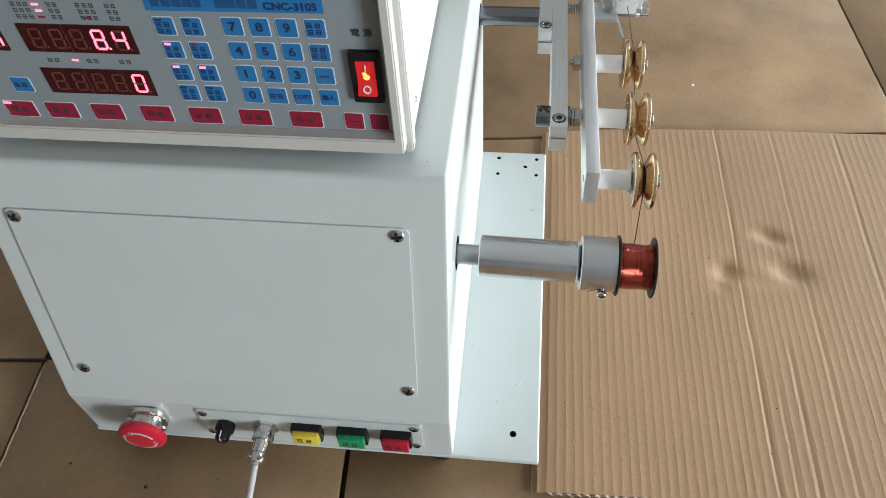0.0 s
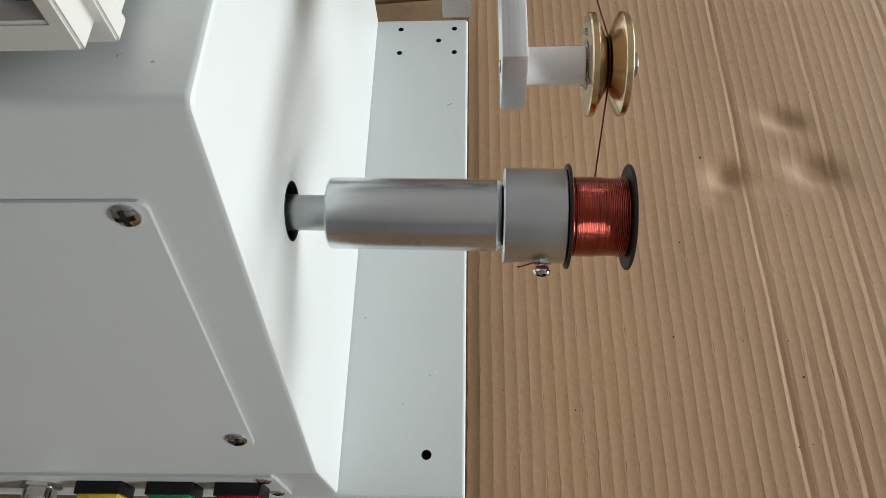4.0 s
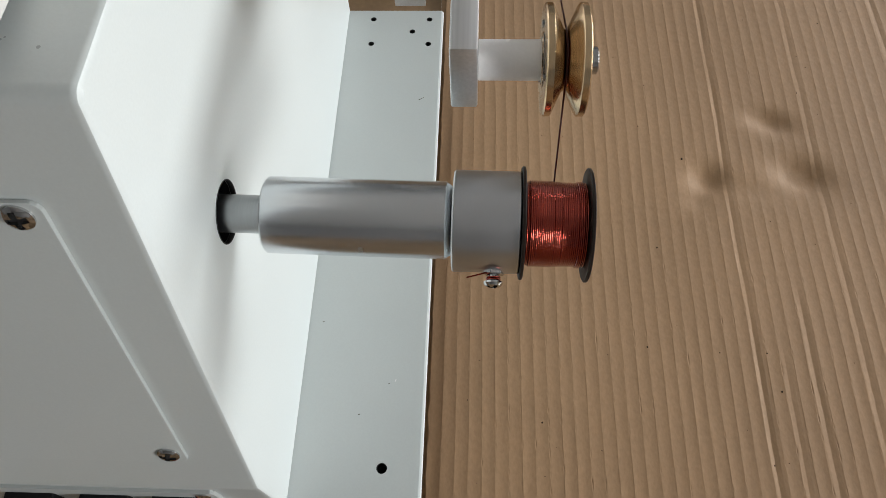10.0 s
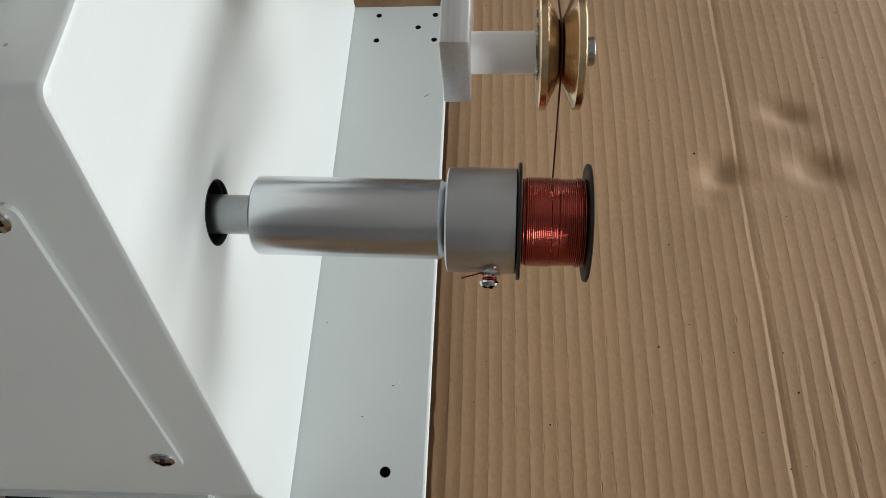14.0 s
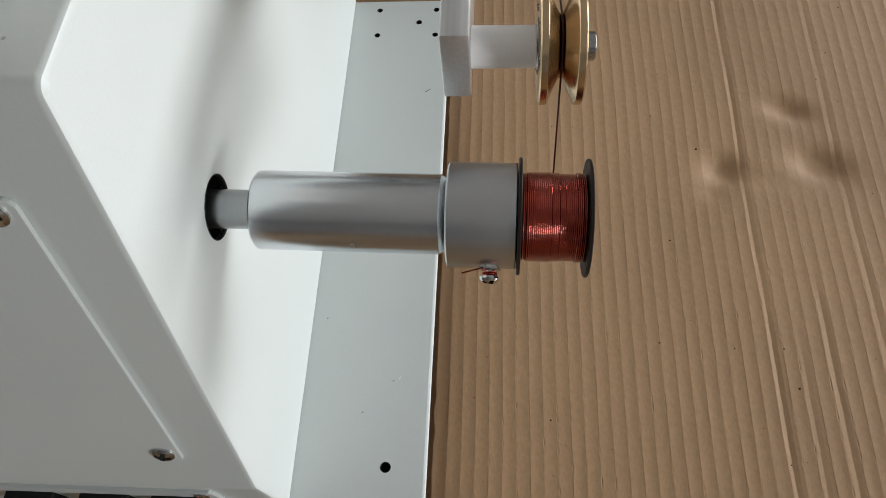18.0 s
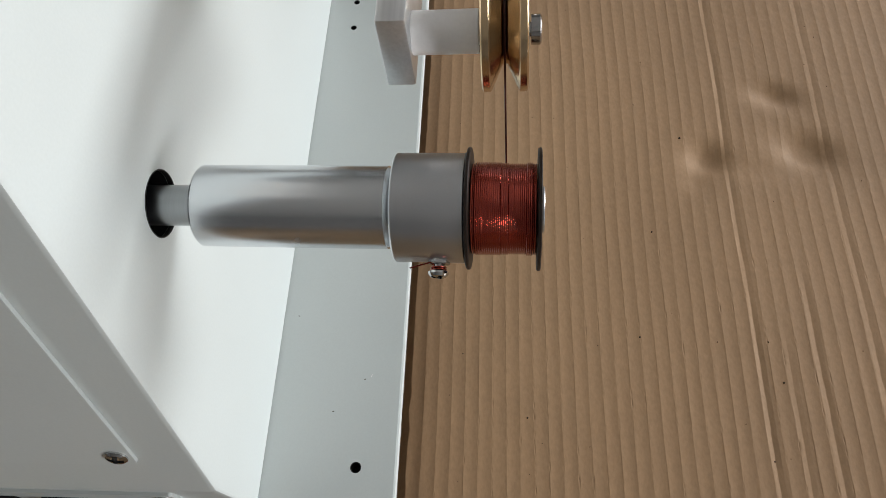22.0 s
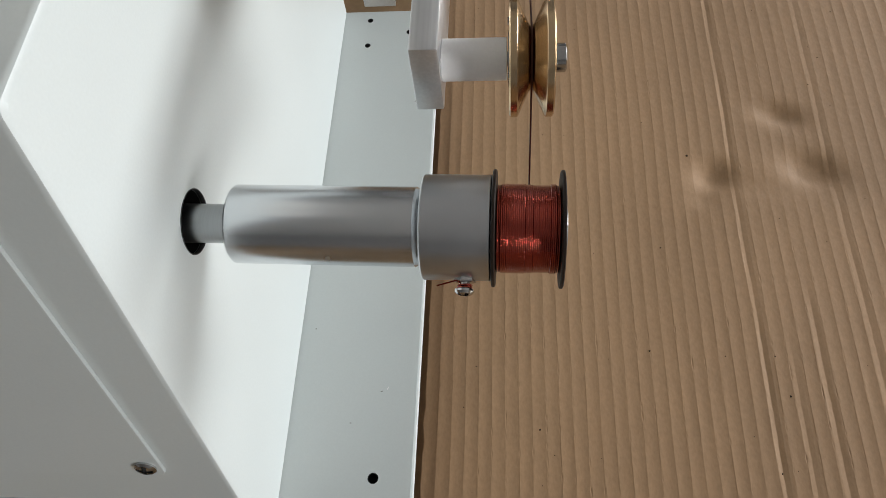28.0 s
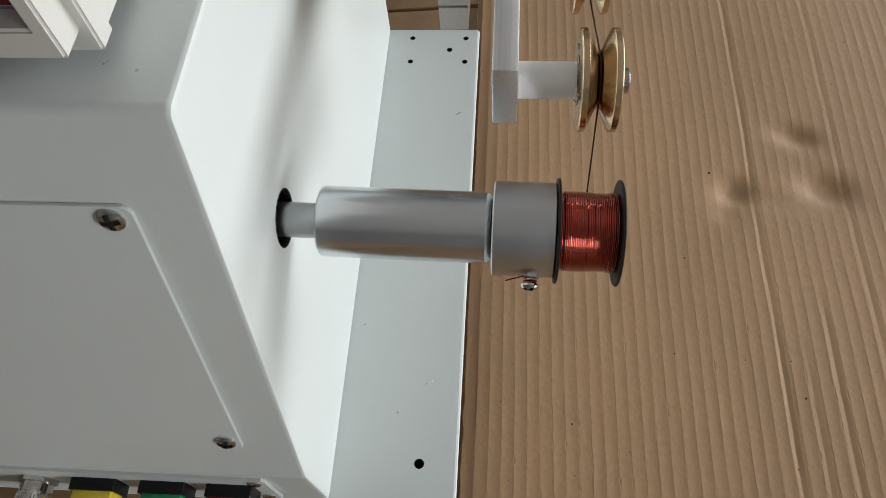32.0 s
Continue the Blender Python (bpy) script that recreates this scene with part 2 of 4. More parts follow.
def box(bm, lo, hi, bevel=0.0, seg=2, m=None):
    lo, hi = Vector(lo), Vector(hi)
    made = bmesh.ops.create_cube(bm, size=1.0)["verts"]
    for v in made:
        v.co = Vector([lo[i] + (v.co[i] + 0.5) * (hi[i] - lo[i]) for i in range(3)])
    if bevel:
        edges = list({e for v in made for e in v.link_edges})
        made = [v for v in bmesh.ops.bevel(bm, geom=edges, offset=bevel, segments=seg, affect="EDGES", profile=0.5)["verts"]] + [v for v in made if v.is_valid]
        made = list(set(made))
    if m is not None:
        bmesh.ops.transform(bm, matrix=m, verts=made)
    return bm


def frame_of(axis):
    a = Vector(axis).normalized()
    u = a.orthogonal().normalized() if abs(a.x) < 0.9 else Vector((0, 0, 1))
    u = (u - a * u.dot(a)).normalized()
    return a, u, a.cross(u)


def lathe(bm, profile, at, axis, seg=48, closed=False):
    """Turns (height along axis, radius) rows round the axis; radius 0 ends in a point."""
    a, u, w = frame_of(axis)
    at = Vector(at)
    rings = []
    for h, r in profile:
        if r <= 1e-6:
            rings.append([bm.verts.new(at + a * h)])
        else:
            rings.append([bm.verts.new(at + a * h + (u * math.cos(2 * math.pi * k / seg) + w * math.sin(2 * math.pi * k / seg)) * r) for k in range(seg)])
    pairs = list(zip(rings, rings[1:])) + ([(rings[-1], rings[0])] if closed else [])
    for p, q in pairs:
        for k in range(seg):
            j = (k + 1) % seg
            if len(p) == 1 and len(q) == 1:
                continue
            if len(p) == 1:
                bm.faces.new((p[0], q[k], q[j]))
            elif len(q) == 1:
                bm.faces.new((p[k], p[j], q[0]))
            else:
                bm.faces.new((p[k], p[j], q[j], q[k]))
    return bm


def rod(bm, p, q, r, bevel=0.0, seg=32):
    p, q = Vector(p), Vector(q)
    h = (q - p).length
    b = bevel
    rows = [(0, 0), (0, r - b), (b, r), (h - b, r), (h, r - b), (h, 0)] if b else [(0, 0), (0, r), (h, r), (h, 0)]
    return lathe(bm, rows, p, q - p, seg)


def tube(bm, points, r, seg=10):
    """A round wire along a line of points."""
    pts = [Vector(p) for p in points]
    rings = []
    a, u, w = frame_of(pts[1] - pts[0])
    if abs(a.x) < 0.7:
        u = Vector((1, 0, 0))
    for k, p in enumerate(pts):
        way = (pts[min(k + 1, len(pts) - 1)] - pts[max(k - 1, 0)]).normalized()
        u = (u - way * u.dot(way)).normalized()
        w = way.cross(u)
        rings.append([bm.verts.new(p + (u * math.cos(2 * math.pi * i / seg) + w * math.sin(2 * math.pi * i / seg)) * r) for i in range(seg)])
    for p, q in zip(rings, rings[1:]):
        for i in range(seg):
            bm.faces.new((p[i], p[(i + 1) % seg], q[(i + 1) % seg], q[i]))
    bm.faces.new(rings[0]), bm.faces.new(rings[-1])
    return bm


def rounded(points, radii, n=4):
    """A polygon with rounded corners."""
    out = []
    pts = [Vector(p) for p in points]
    for k, p in enumerate(pts):
        r = radii[k] if isinstance(radii, (list, tuple)) else radii
        a, b = (pts[k - 1] - p).normalized(), (pts[(k + 1) % len(pts)] - p).normalized()
        half = a.angle(b) / 2
        if r <= 0:
            out.append(tuple(p))
            continue
        reach = r / math.tan(half)
        c = p + (a + b).normalized() * (r / math.sin(half))
        s, e = p + a * reach - c, p + b * reach - c
        for i in range(n + 1):
            d = s.lerp(e, i / n)
            out.append(tuple(c + d.normalized() * r))
    return out


def sheet(bm, outline, holes, thick, to3d):
    """A flat plate of some thickness with round or shaped holes right through it. to3d(u, v, depth) lays it out."""
    loops, edges = [outline] + holes, []
    for loop in loops:
        vs = [bm.verts.new(to3d(u, v, 0)) for u, v in loop]
        edges += [bm.edges.new((vs[k], vs[(k + 1) % len(vs)])) for k in range(len(vs))]
    faces = [g for g in bmesh.ops.triangle_fill(bm, edges=edges, use_beauty=True, use_dissolve=False)["geom"] if isinstance(g, bmesh.types.BMFace)]
    if thick:
        ext = bmesh.ops.extrude_face_region(bm, geom=faces, use_keep_orig=True)["geom"]
        shift = Vector(to3d(0, 0, thick)) - Vector(to3d(0, 0, 0))
        bmesh.ops.translate(bm, vec=shift, verts=[g for g in ext if isinstance(g, bmesh.types.BMVert)])
    return bm


def ring_pts(cx, cy, r, n=28):
    return [(cx + r * math.cos(2 * math.pi * k / n), cy + r * math.sin(2 * math.pi * k / n)) for k in range(n)]


def slab(bm, outline, to3d, thick):
    return sheet(bm, outline, [], thick, to3d)


def B():
    return bmesh.new()


def lettering(name, words, size, at, material, parent, label="", thick=0.12, bold=0.0, squeeze=1.0, face="front"):
    """Built-in lettering, standing on a plane that faces the front; at: the middle of the words."""
    cu = bpy.data.curves.new(name, "FONT")
    cu.body, cu.size, cu.align_x, cu.align_y, cu.extrude, cu.resolution_u, cu.offset = words, size, "CENTER", "CENTER", thick, 3, bold
    ob = new(name, cu)
    me = bpy.data.meshes.new_from_object(ob.evaluated_get(bpy.context.evaluated_depsgraph_get()))
    bpy.data.objects.remove(ob)
    bm = B()
    bm.from_mesh(me)
    bpy.data.meshes.remove(me)
    if not bm.verts:
        bm.free()
        return None
    for v in bm.verts:
        v.co = Vector((at[0] + v.co.x * squeeze, at[1] - v.co.z, at[2] + v.co.y))
    return part(name, bm, material, parent, label)


def bars(bm, cx, cz, y, cols, w, h, gap=0.35):
    """Unreadable characters as small bar clusters, cols of them side by side."""
    rng = random.Random(int(cx * 7 + cz * 13))
    for c in range(cols):
        x0 = cx + (c - cols / 2) * w
        x1 = x0 + w * (1 - gap) + 0.1 * w
        for k in range(3):
            z0 = cz - h / 2 + k * h * 0.40
            a, b = rng.uniform(0.0, 0.14) * w, rng.uniform(0.0, 0.14) * w
            box(bm, (x0 + a, y - 0.08, z0), (x1 - b, y + 0.05, z0 + 0.17 * h))
        for f in (rng.uniform(0.06, 0.2), rng.uniform(0.62, 0.82)):
            xs = x0 + (x1 - x0) * f
            box(bm, (xs, y - 0.07, cz - h * 0.48), (xs + 0.11 * w, y + 0.05, cz + h * 0.46))
    return bm


def bore(ob, cutter):
    """Cuts the closed shapes of a bmesh, in millimetres, out of an object."""
    for v in cutter.verts:
        v.co = place(*v.co) - ob.location
    bmesh.ops.recalc_face_normals(cutter, faces=cutter.faces)
    me = bpy.data.meshes.new("cutter")
    cutter.to_mesh(me)
    cutter.free()
    tool = new("cutter", me)
    tool.matrix_world = Matrix.Translation(ob.location)
    mod = ob.modifiers.new("bore", "BOOLEAN")
    mod.operation, mod.object, mod.solver = "DIFFERENCE", tool, "EXACT"
    bpy.context.view_layer.update()
    made = bpy.data.meshes.new_from_object(ob.evaluated_get(bpy.context.evaluated_depsgraph_get()))
    ob.modifiers.clear()
    ob.data = made
    bpy.data.objects.remove(tool)


def front_plane(y):
    return lambda u, v, d: (u, y + d, v)

# ---- the room ----


def room_box(name, lo, hi, material, label, kind="structure"):
    bm = B()
    box(bm, [c * 1000 for c in lo], [c * 1000 for c in hi])
    for v in bm.verts:
        v.co.z -= LIFT
    return tagged(part(name, bm, material, None, label), category=name.split("_")[0], kind=kind)


def wall_with_openings(name, x, y0, y1, high, thick, openings, label):
    bm = B()
    holes = [[(a, c), (b, c), (b, d), (a, d)] for a, b, c, d in openings]
    outline = [(y0, 0), (y1, 0), (y1, high), (y0, high)]
    sheet(bm, [(u * 1000, v * 1000) for u, v in outline], [[(u * 1000, v * 1000) for u, v in h] for h in holes], thick * 1000, lambda u, v, d: (x * 1000 + d, u, v - LIFT))
    return tagged(part(name, bm, WALL, None, label), category="wall", kind="structure")


# added shell out of view; its dark greys hold down the room's fill light
wall_with_openings("wall_east", 3.6, -4.4, 4.4, 2.8, 0.2, [(-2.85, -1.55, 0.10, 1.30), (0.6, 3.8, 0.40, 1.40)], "dark grey wall out of view with a low and a wide window opening")
room_box("wall_west", (-3.2, -4.4, 0), (-3.0, 4.4, 2.8), WALL, "plain dark grey wall out of view")
room_box("wall_south", (-3.0, -4.4, 0), (3.6, -4.2, 2.8), WALL, "plain dark grey wall out of view")
room_box("wall_north", (-3.0, 4.2, 0), (3.6, 4.4, 2.8), WALL, "plain dark grey wall out of view")
room_box("ceiling", (-3.2, -4.4, 2.8), (3.8, 4.4, 2.9), CEILING, "plain grey ceiling out of view")

# ---- the corrugated sheet on the floor ----
cardboard = thing("cardboard_sheet", (360, 215, -27.5), "flattened brown corrugated cardboard sheet lying on the tiles", "cardboard")
CX0, CX1, CY0, CY1 = 66.0, 560.0, -13.0, 448.0
PITCH = 7.8


# pressed creases: valley line, depth, and the y below which they show (their upper end fades out)
CREASES = [(267.6, 0.56, 900), (330.9, 0.28, 900), (299.8, 0.42, 138), (283.6, 0.30, 98), (402.0, 0.36, 900)]
CREASE_L, CREASE_R = 2.5, 2.9
# shallow dents: middle, half length, half width, depth, turn
DENTS = [(254, 231, 11.5, 12, -4.0, -0.4), (304, 281, 15, 9.5, -3.2, -0.4), (318, 235, 17, 13, -4.4, -0.4), (246, 213, 9, 8, -1.0, 0.2), (286, 222, 30, 11, -1.0, -0.1)]


def card_height(x, y):
    """The washboard of the flutes, pressed creases and a few shallow dents."""
    dent, flat = 0.0, 0.0
    for dx, dy, sx, sy, h, lean in DENTS:
        u, v = x - dx, y - dy
        u, v = u * math.cos(lean) + v * math.sin(lean), v * math.cos(lean) - u * math.sin(lean)
        g = math.exp(-(u / sx) ** 2 - (v / sy) ** 2)
        dent += h * g
        flat += g
    flat = 1 - 0.72 * min(1.0, flat)
    ph = (x / PITCH) % 1.0
    lane = math.floor(x / PITCH) * 7.7
    rise = 1 / (1 + math.exp(-(x - 275) / 14))
    upper = 1 / (1 + math.exp((170 - y) / 35))
    worn = 1.05 - 0.18 * upper - (0.05 + 0.12 * upper) * rise
    d = min(ph, 1 - ph) * PITCH
    bowl = 0.20 + 0.08 * noise.noise(Vector((lane + 3, y * 0.02, 6)))
    saw = 0.03 + 0.05 * noise.noise(Vector((lane, y * 0.015, 4)))
    crack = -0.30 + 0.9 * noise.noise(Vector((lane, y * 0.10, 8))) + 0.9 * noise.noise(Vector((lane, y * 0.45, 2)))
    z = bowl * (2 * ph - 1) ** 2 + saw * (0.5 - ph) * (1 if d > 0.3 else 0.3)
    z -= (0.65 - 0.40 * upper) * math.exp(-(d / 0.36) ** 2) * max(0.0, crack)
    z *= worn * flat
    for cx, deep, top in CREASES:
        off = x - cx
        if -CREASE_L < off < CREASE_R:
            near = 1 + off / CREASE_L if off < 0 else 1 - off / CREASE_R
            fade = 1 / (1 + math.exp((y - top) / 5))
            lo, hi = (((cx + side) / PITCH) % 1.0 for side in (-CREASE_L, CREASE_R))
            lo, hi = bowl * worn * flat * (2 * lo - 1) ** 2, bowl * worn * flat * (2 * hi - 1) ** 2
            rim = lo + (hi - lo) * (off + CREASE_L) / (CREASE_L + CREASE_R)
            z = (1 - fade) * z + fade * (rim - deep * near * (1.0 - 0.2 * upper) * (0.95 + 0.5 * noise.noise(Vector((deep * 40, y * 0.03, 9)))) * flat)
    z += 0.05 * noise.noise(Vector((x * 0.25, y * 0.18, 1))) + 0.03 * noise.noise(Vector((x * 0.7, y * 0.5, 1)))
    z += dent + 0.5 * noise.noise(Vector((x * 0.011, y * 0.011, 7.0)))
    edge = 79.5 + 0.8 * noise.noise(Vector((y * 0.06, 3, 1)))
    if x < edge:
        z -= 0.06 * (edge - x) + 0.45 * max(0.0, 70.3 + 0.9 * noise.noise(Vector((y * 0.09, 5, 1))) - x)
    return z if z > -3.6 else -3.6 - 0.6 * math.tanh((-3.6 - z) / 0.9)


def card_edge(x):
    return CY0 + 4.0 * (x - CX0) / 119.0


def build_card():
    bm = B()
    ny = 330
    steps = (0.0, 0.035, 0.075, 0.12, 0.20, 0.32, 0.44, 0.56, 0.68, 0.80, 0.88, 0.925, 0.965)
    xs = [CX0] + [x for x in ((k + p) * PITCH for k in range(int(CX0 / PITCH), int(CX1 / PITCH) + 1) for p in steps) if CX0 < x < CX1] + [CX1]
    # every crease has its own sharp lines of vertices
    for cx, deep, top in CREASES:
        xs = [x for x in xs if not cx - CREASE_L - 0.4 < x < cx + CREASE_R + 0.4]
        xs += [cx + off for off in (-CREASE_L - 0.3, -CREASE_L, -CREASE_L + 0.25, -1.2, -0.2, 0.0, 0.2, 1.5, CREASE_R - 0.25, CREASE_R, CREASE_R + 0.3)]
    xs.sort()
    nx = len(xs) - 1
    rows = []
    for j in range(ny + 1):
        f = j / ny
        row = []
        for x in xs:
            ragged = 1.3 * noise.noise(Vector((x * 0.25, 0, 2))) if j == 0 else 0
            y0, y1 = card_edge(x) + ragged, 427.0 + 20.0 * (1 - math.exp(-(x - CX0) / 120.0))
            y = y0 + (y1 - y0) * f
            wob = 1.2 * noise.noise(Vector((x * 0.004, y * 0.008, 3.0))) + 0.12 * noise.noise(Vector((x * 0.05, y * 0.03, 6.0)))
            for cx, deep, top in CREASES:
                if abs(x - cx) < 9:
                    pull = math.exp(-((x - cx) / 3.6) ** 2) / (1 + math.exp((y - top) / 5))
                    wob += pull * (0.7 * noise.noise(Vector((cx, y * 0.022, 2))) + 0.35 * noise.noise(Vector((cx + (3 if x < cx - 1 else 0), y * 0.16, 4))))
            row.append(bm.verts.new((x + wob * min(1, (x - CX0) / 20), y, -27.7 + card_height(x, y))))
        rows.append(row)
    for p, q in zip(rows, rows[1:]):
        for i in range(nx):
            bm.faces.new((p[i], p[i + 1], q[i + 1], q[i]))
    part("top_liner", bm, KRAFT, cardboard, "washboarded brown kraft liner", smooth=80)
    bm = B()
    for (lx, hx), (z0, z1) in zip(((CX0, CX1),), ((-32.5, -32.2),)):
        outline = [(lx + 0.3, card_edge(lx) + 0.5), (hx, card_edge(hx) + 0.5), (hx, 446), (lx + 120, 439), (lx + 0.3, 427)]
        slab(bm, outline, lambda u, v, d: (u, v, z0 + d), z1 - z0)
    part("bottom_liner", bm, KRAFT, cardboard)
    bm = B()
    n = int((CX1 - CX0) / PITCH * 8)
    top = []
    for k in range(n + 1):
        x = CX0 + 11 + (CX1 - CX0 - 11.8) * k / n
        z = -29.7 + 1.7 * math.sin(2 * math.pi * x / PITCH)
        y = card_edge(x) - 0.9 + 1.2 * noise.noise(Vector((x * 0.6, 1, 0)))
        top.append([bm.verts.new((x, y, z)), bm.verts.new((x, y + 14, z)), bm.verts.new((x, y + 14, z - 0.5)), bm.verts.new((x, y, z - 0.5))])
    for p, q in zip(top, top[1:]):
        for i in range(4):
            bm.faces.new((p[i], p[(i + 1) % 4], q[(i + 1) % 4], q[i]))
    part("fluting", bm, KRAFT_RAW, cardboard, "torn wavy fluting along the cut edge")
    bm = B()
    slab(bm, [(CX0 - 0.2, card_edge(CX0)), (CX0 + 0.2, card_edge(CX0)), (CX0 + 0.2, 427), (CX0 - 0.2, 427)], lambda u, v, d: (u, v, -31.9 + d), 1.5)
    part("side_edge", bm, KRAFT_RAW, cardboard)

    bm = B()
    rng = random.Random(4)
    spots = [(239.2, 247.6, 1.0), (215.2, 176.8, 0.7), (137, 58.8, 0.7), (202.4, 107.2, 0.7), (278.5, 80.8, 0.8)]
    spots += [(rng.uniform(75, 480), rng.uniform(0, 420), rng.uniform(0.2, 0.5)) for k in range(60)]
    for x, y, r in spots:
        lathe(bm, [(-0.4, r), (0.12, r * 0.7), (0.2, 0)], (x, y, -27.6 + card_height(x, y)), (0, 0, 1), 7)
    tagged(part("specks", bm, SPECK, cardboard, "tiny dark specks"), kind="stuff")


build_card()

# ---- the winding machine ----
machine = thing("winding_machine", (-120, 180, -32.5), "light grey sheet-metal coil winding machine with a lit control box", "winding machine")

# base plate with its drilled holes
HOLES = [(48.2, 23.9, 2.9), (18.1, 352.3, 2.1), (59.7, 352.2, 2.1), (47.6, 340.1, 2.1), (59.8, 327.9, 2.1), (18.1, 327.9, 2.1)]
bm = B()
top = rounded([(-307.4, 1.6), (68.4, 1.6), (68.4, 360.4), (-307.4, 360.4)], 1.0, 3)
full = rounded([(-309, 0), (70, 0), (70, 362), (-309, 362)], 2.0, 3)
mid = [((a[0] + b[0] * 2) / 3, (a[1] + b[1] * 2) / 3) for a, b in zip(top, full)]
sheet(bm, top, [ring_pts(x, y, r, 20) for x, y, r in HOLES], 0, lambda u, v, d: (u, v, 0))
loops = [[bm.verts.new((u, v, z)) for u, v in pts] for pts, z in ((top, 0), (mid, -0.45), (full, -1.5), (full, -2.8))]
for x, y, r in HOLES:
    lathe(bm, [(0, r), (-2.8, r)], (x, y, 0), (0, 0, 1), 20)
for p, q in zip(loops, loops[1:]):
    for k in range(len(p)):
        bm.faces.new((p[k], p[(k + 1) % len(p)], q[(k + 1) % len(p)], q[k]))
bmesh.ops.remove_doubles(bm, verts=bm.verts, dist=0.01)
base_plate = part("base_plate", bm, PAINT, machine, "painted steel base plate with drilled holes", smooth=12, even=True)
# linings paint the shade in the holes; added cups below hide the lit floor
for x, y, r in HOLES:
    bm = B()
    lathe(bm, [(-0.12, r + 0.02), (-0.12, r - 0.14), (-2.8, r - 0.14)], (x, y, 0), (0, 0, 1), 20)
    part("hole_shade", bm, DARK, base_plate, "near-black lining that paints the shade in a drilled hole")
    bm = B()
    lathe(bm, [(-2.9, r + 1.5), (-9, r + 1.5), (-9, 0)], (x, y, 0), (0, 0, 1), 20)
    lathe(bm, [(-2.85, r + 1.5), (-2.85, r - 0.05), (-8.8, r - 0.05)], (x, y, 0), (0, 0, 1), 20)
    part("hole_backing", bm, DARK, base_plate)
for x in (-290, -12):
    for y in (22, 340):
        bm = B()
        lathe(bm, [(0, 0), (0, 12), (4, 13), (29.7, 15), (29.7, 0)], (x, y, -32.5), (0, 0, 1), 28)
        part("rubber_foot", bm, RUBBER, machine)

# housing: bent sheet with a bored side
PROFILE = rounded([(1.5, 0.2), (0.1, 58.5), (52.0, 270.0), (361.0, 270.0), (361.0, 0.2)], [0, 4, 5, 5, 0], 5)


def inset(points, d):
    out, n = [], len(points)
    for k in range(n):
        p, a, b = (Vector(points[i % n]) for i in (k, k - 1, k + 1))
        e, f = (p - a).normalized(), (b - p).normalized()
        m = (Vector((e.y, -e.x)) + Vector((f.y, -f.x))).normalized()
        c = max(0.3, m.dot(Vector((e.y, -e.x))))
        out.append(tuple(p + m * (d / c)))
    return out


def build_housing():
    bm = B()
    steps = [(-309, 2.2), (-308.4, 1.0), (-306.8, 0.0), (-2.6, 0.0), (-0.8, 0.8), (0.0, 2.6)]
    area = sum(PROFILE[k - 1][0] * PROFILE[k][1] - PROFILE[k][0] * PROFILE[k - 1][1] for k in range(len(PROFILE)))
    side = 1 if area < 0 else -1
    rings = []
    for x, d in steps:
        pts = inset(PROFILE, side * d) if d else PROFILE
        rings.append([bm.verts.new((x, y, max(z, 0.2))) for y, z in pts])
    n = len(PROFILE)
    for p, q in zip(rings, rings[1:]):
        for k in range(n):
            bm.faces.new((p[k], p[(k + 1) % n], q[(k + 1) % n], q[k]))
    bm.faces.new(rings[0])
    edges = [bm.edges.get((rings[-1][k], rings[-1][(k + 1) % n])) for k in range(n)]
    lips = []
    for cy, cz, r in ((85.4, 161.2, 12.6), (320.5, 202.5, 10.0)):
        out = [bm.verts.new((0, cy + r * math.cos(2 * math.pi * k / 40), cz + r * math.sin(2 * math.pi * k / 40))) for k in range(40)]
        deep = [bm.verts.new((-2.0, v.co.y, v.co.z)) for v in out]
        edges += [bm.edges.new((out[k], out[(k + 1) % 40])) for k in range(40)]
        lips.append((out, deep))
    bmesh.ops.triangle_fill(bm, edges=edges, use_beauty=True, use_dissolve=False)
    for out, deep in lips:
        for k in range(40):
            bm.faces.new((out[k], out[(k + 1) % 40], deep[(k + 1) % 40], deep[k]))
    return part("housing", bm, PAINT, machine, "grey powder-coated sheet steel housing", smooth=40, even=True)


housing = build_housing()
for cy, cz, r in ((85.4, 161.2, 12.6), (320.5, 202.5, 10.0)):
    # black bush; the cup behind it paints the housing's shaded inside
    bm = B()
    lathe(bm, [(-1.9, r + 2), (-1.9, r - 0.02), (-0.4, r - 0.4), (0.25, r - 0.1), (0.25, r + 0.15), (0.02, r + 0.2)], (0, cy, cz), (1, 0, 0), 40)
    lathe(bm, [(-14, 0), (-14, r + 3), (-1.9, r + 3), (-1.9, r - 0.02)], (0, cy, cz), (1, 0, 0), 40)
    part("bore_liner", bm, DARK, housing, "black lining of the bore, closed behind as the housing's shaded inside")
# small bumps in the paint, their shade coloured in as darker dots
for x, y, w in ((-13.7, 67.3, 0.75), (-24.5, 69.8, 0.6), (-23.5, 70.6, 0.4), (-20.9, 97.8, 0.4), (-25.0, 116.5, 0.4)):
    bm = B()
    lathe(bm, [(-0.2, w), (0.02, w * 0.8), (0.06, 0)], (x, y, 270.0), (0, 0, 1), 9)
    part("bump_dot", bm, BUMP_GREY, housing)
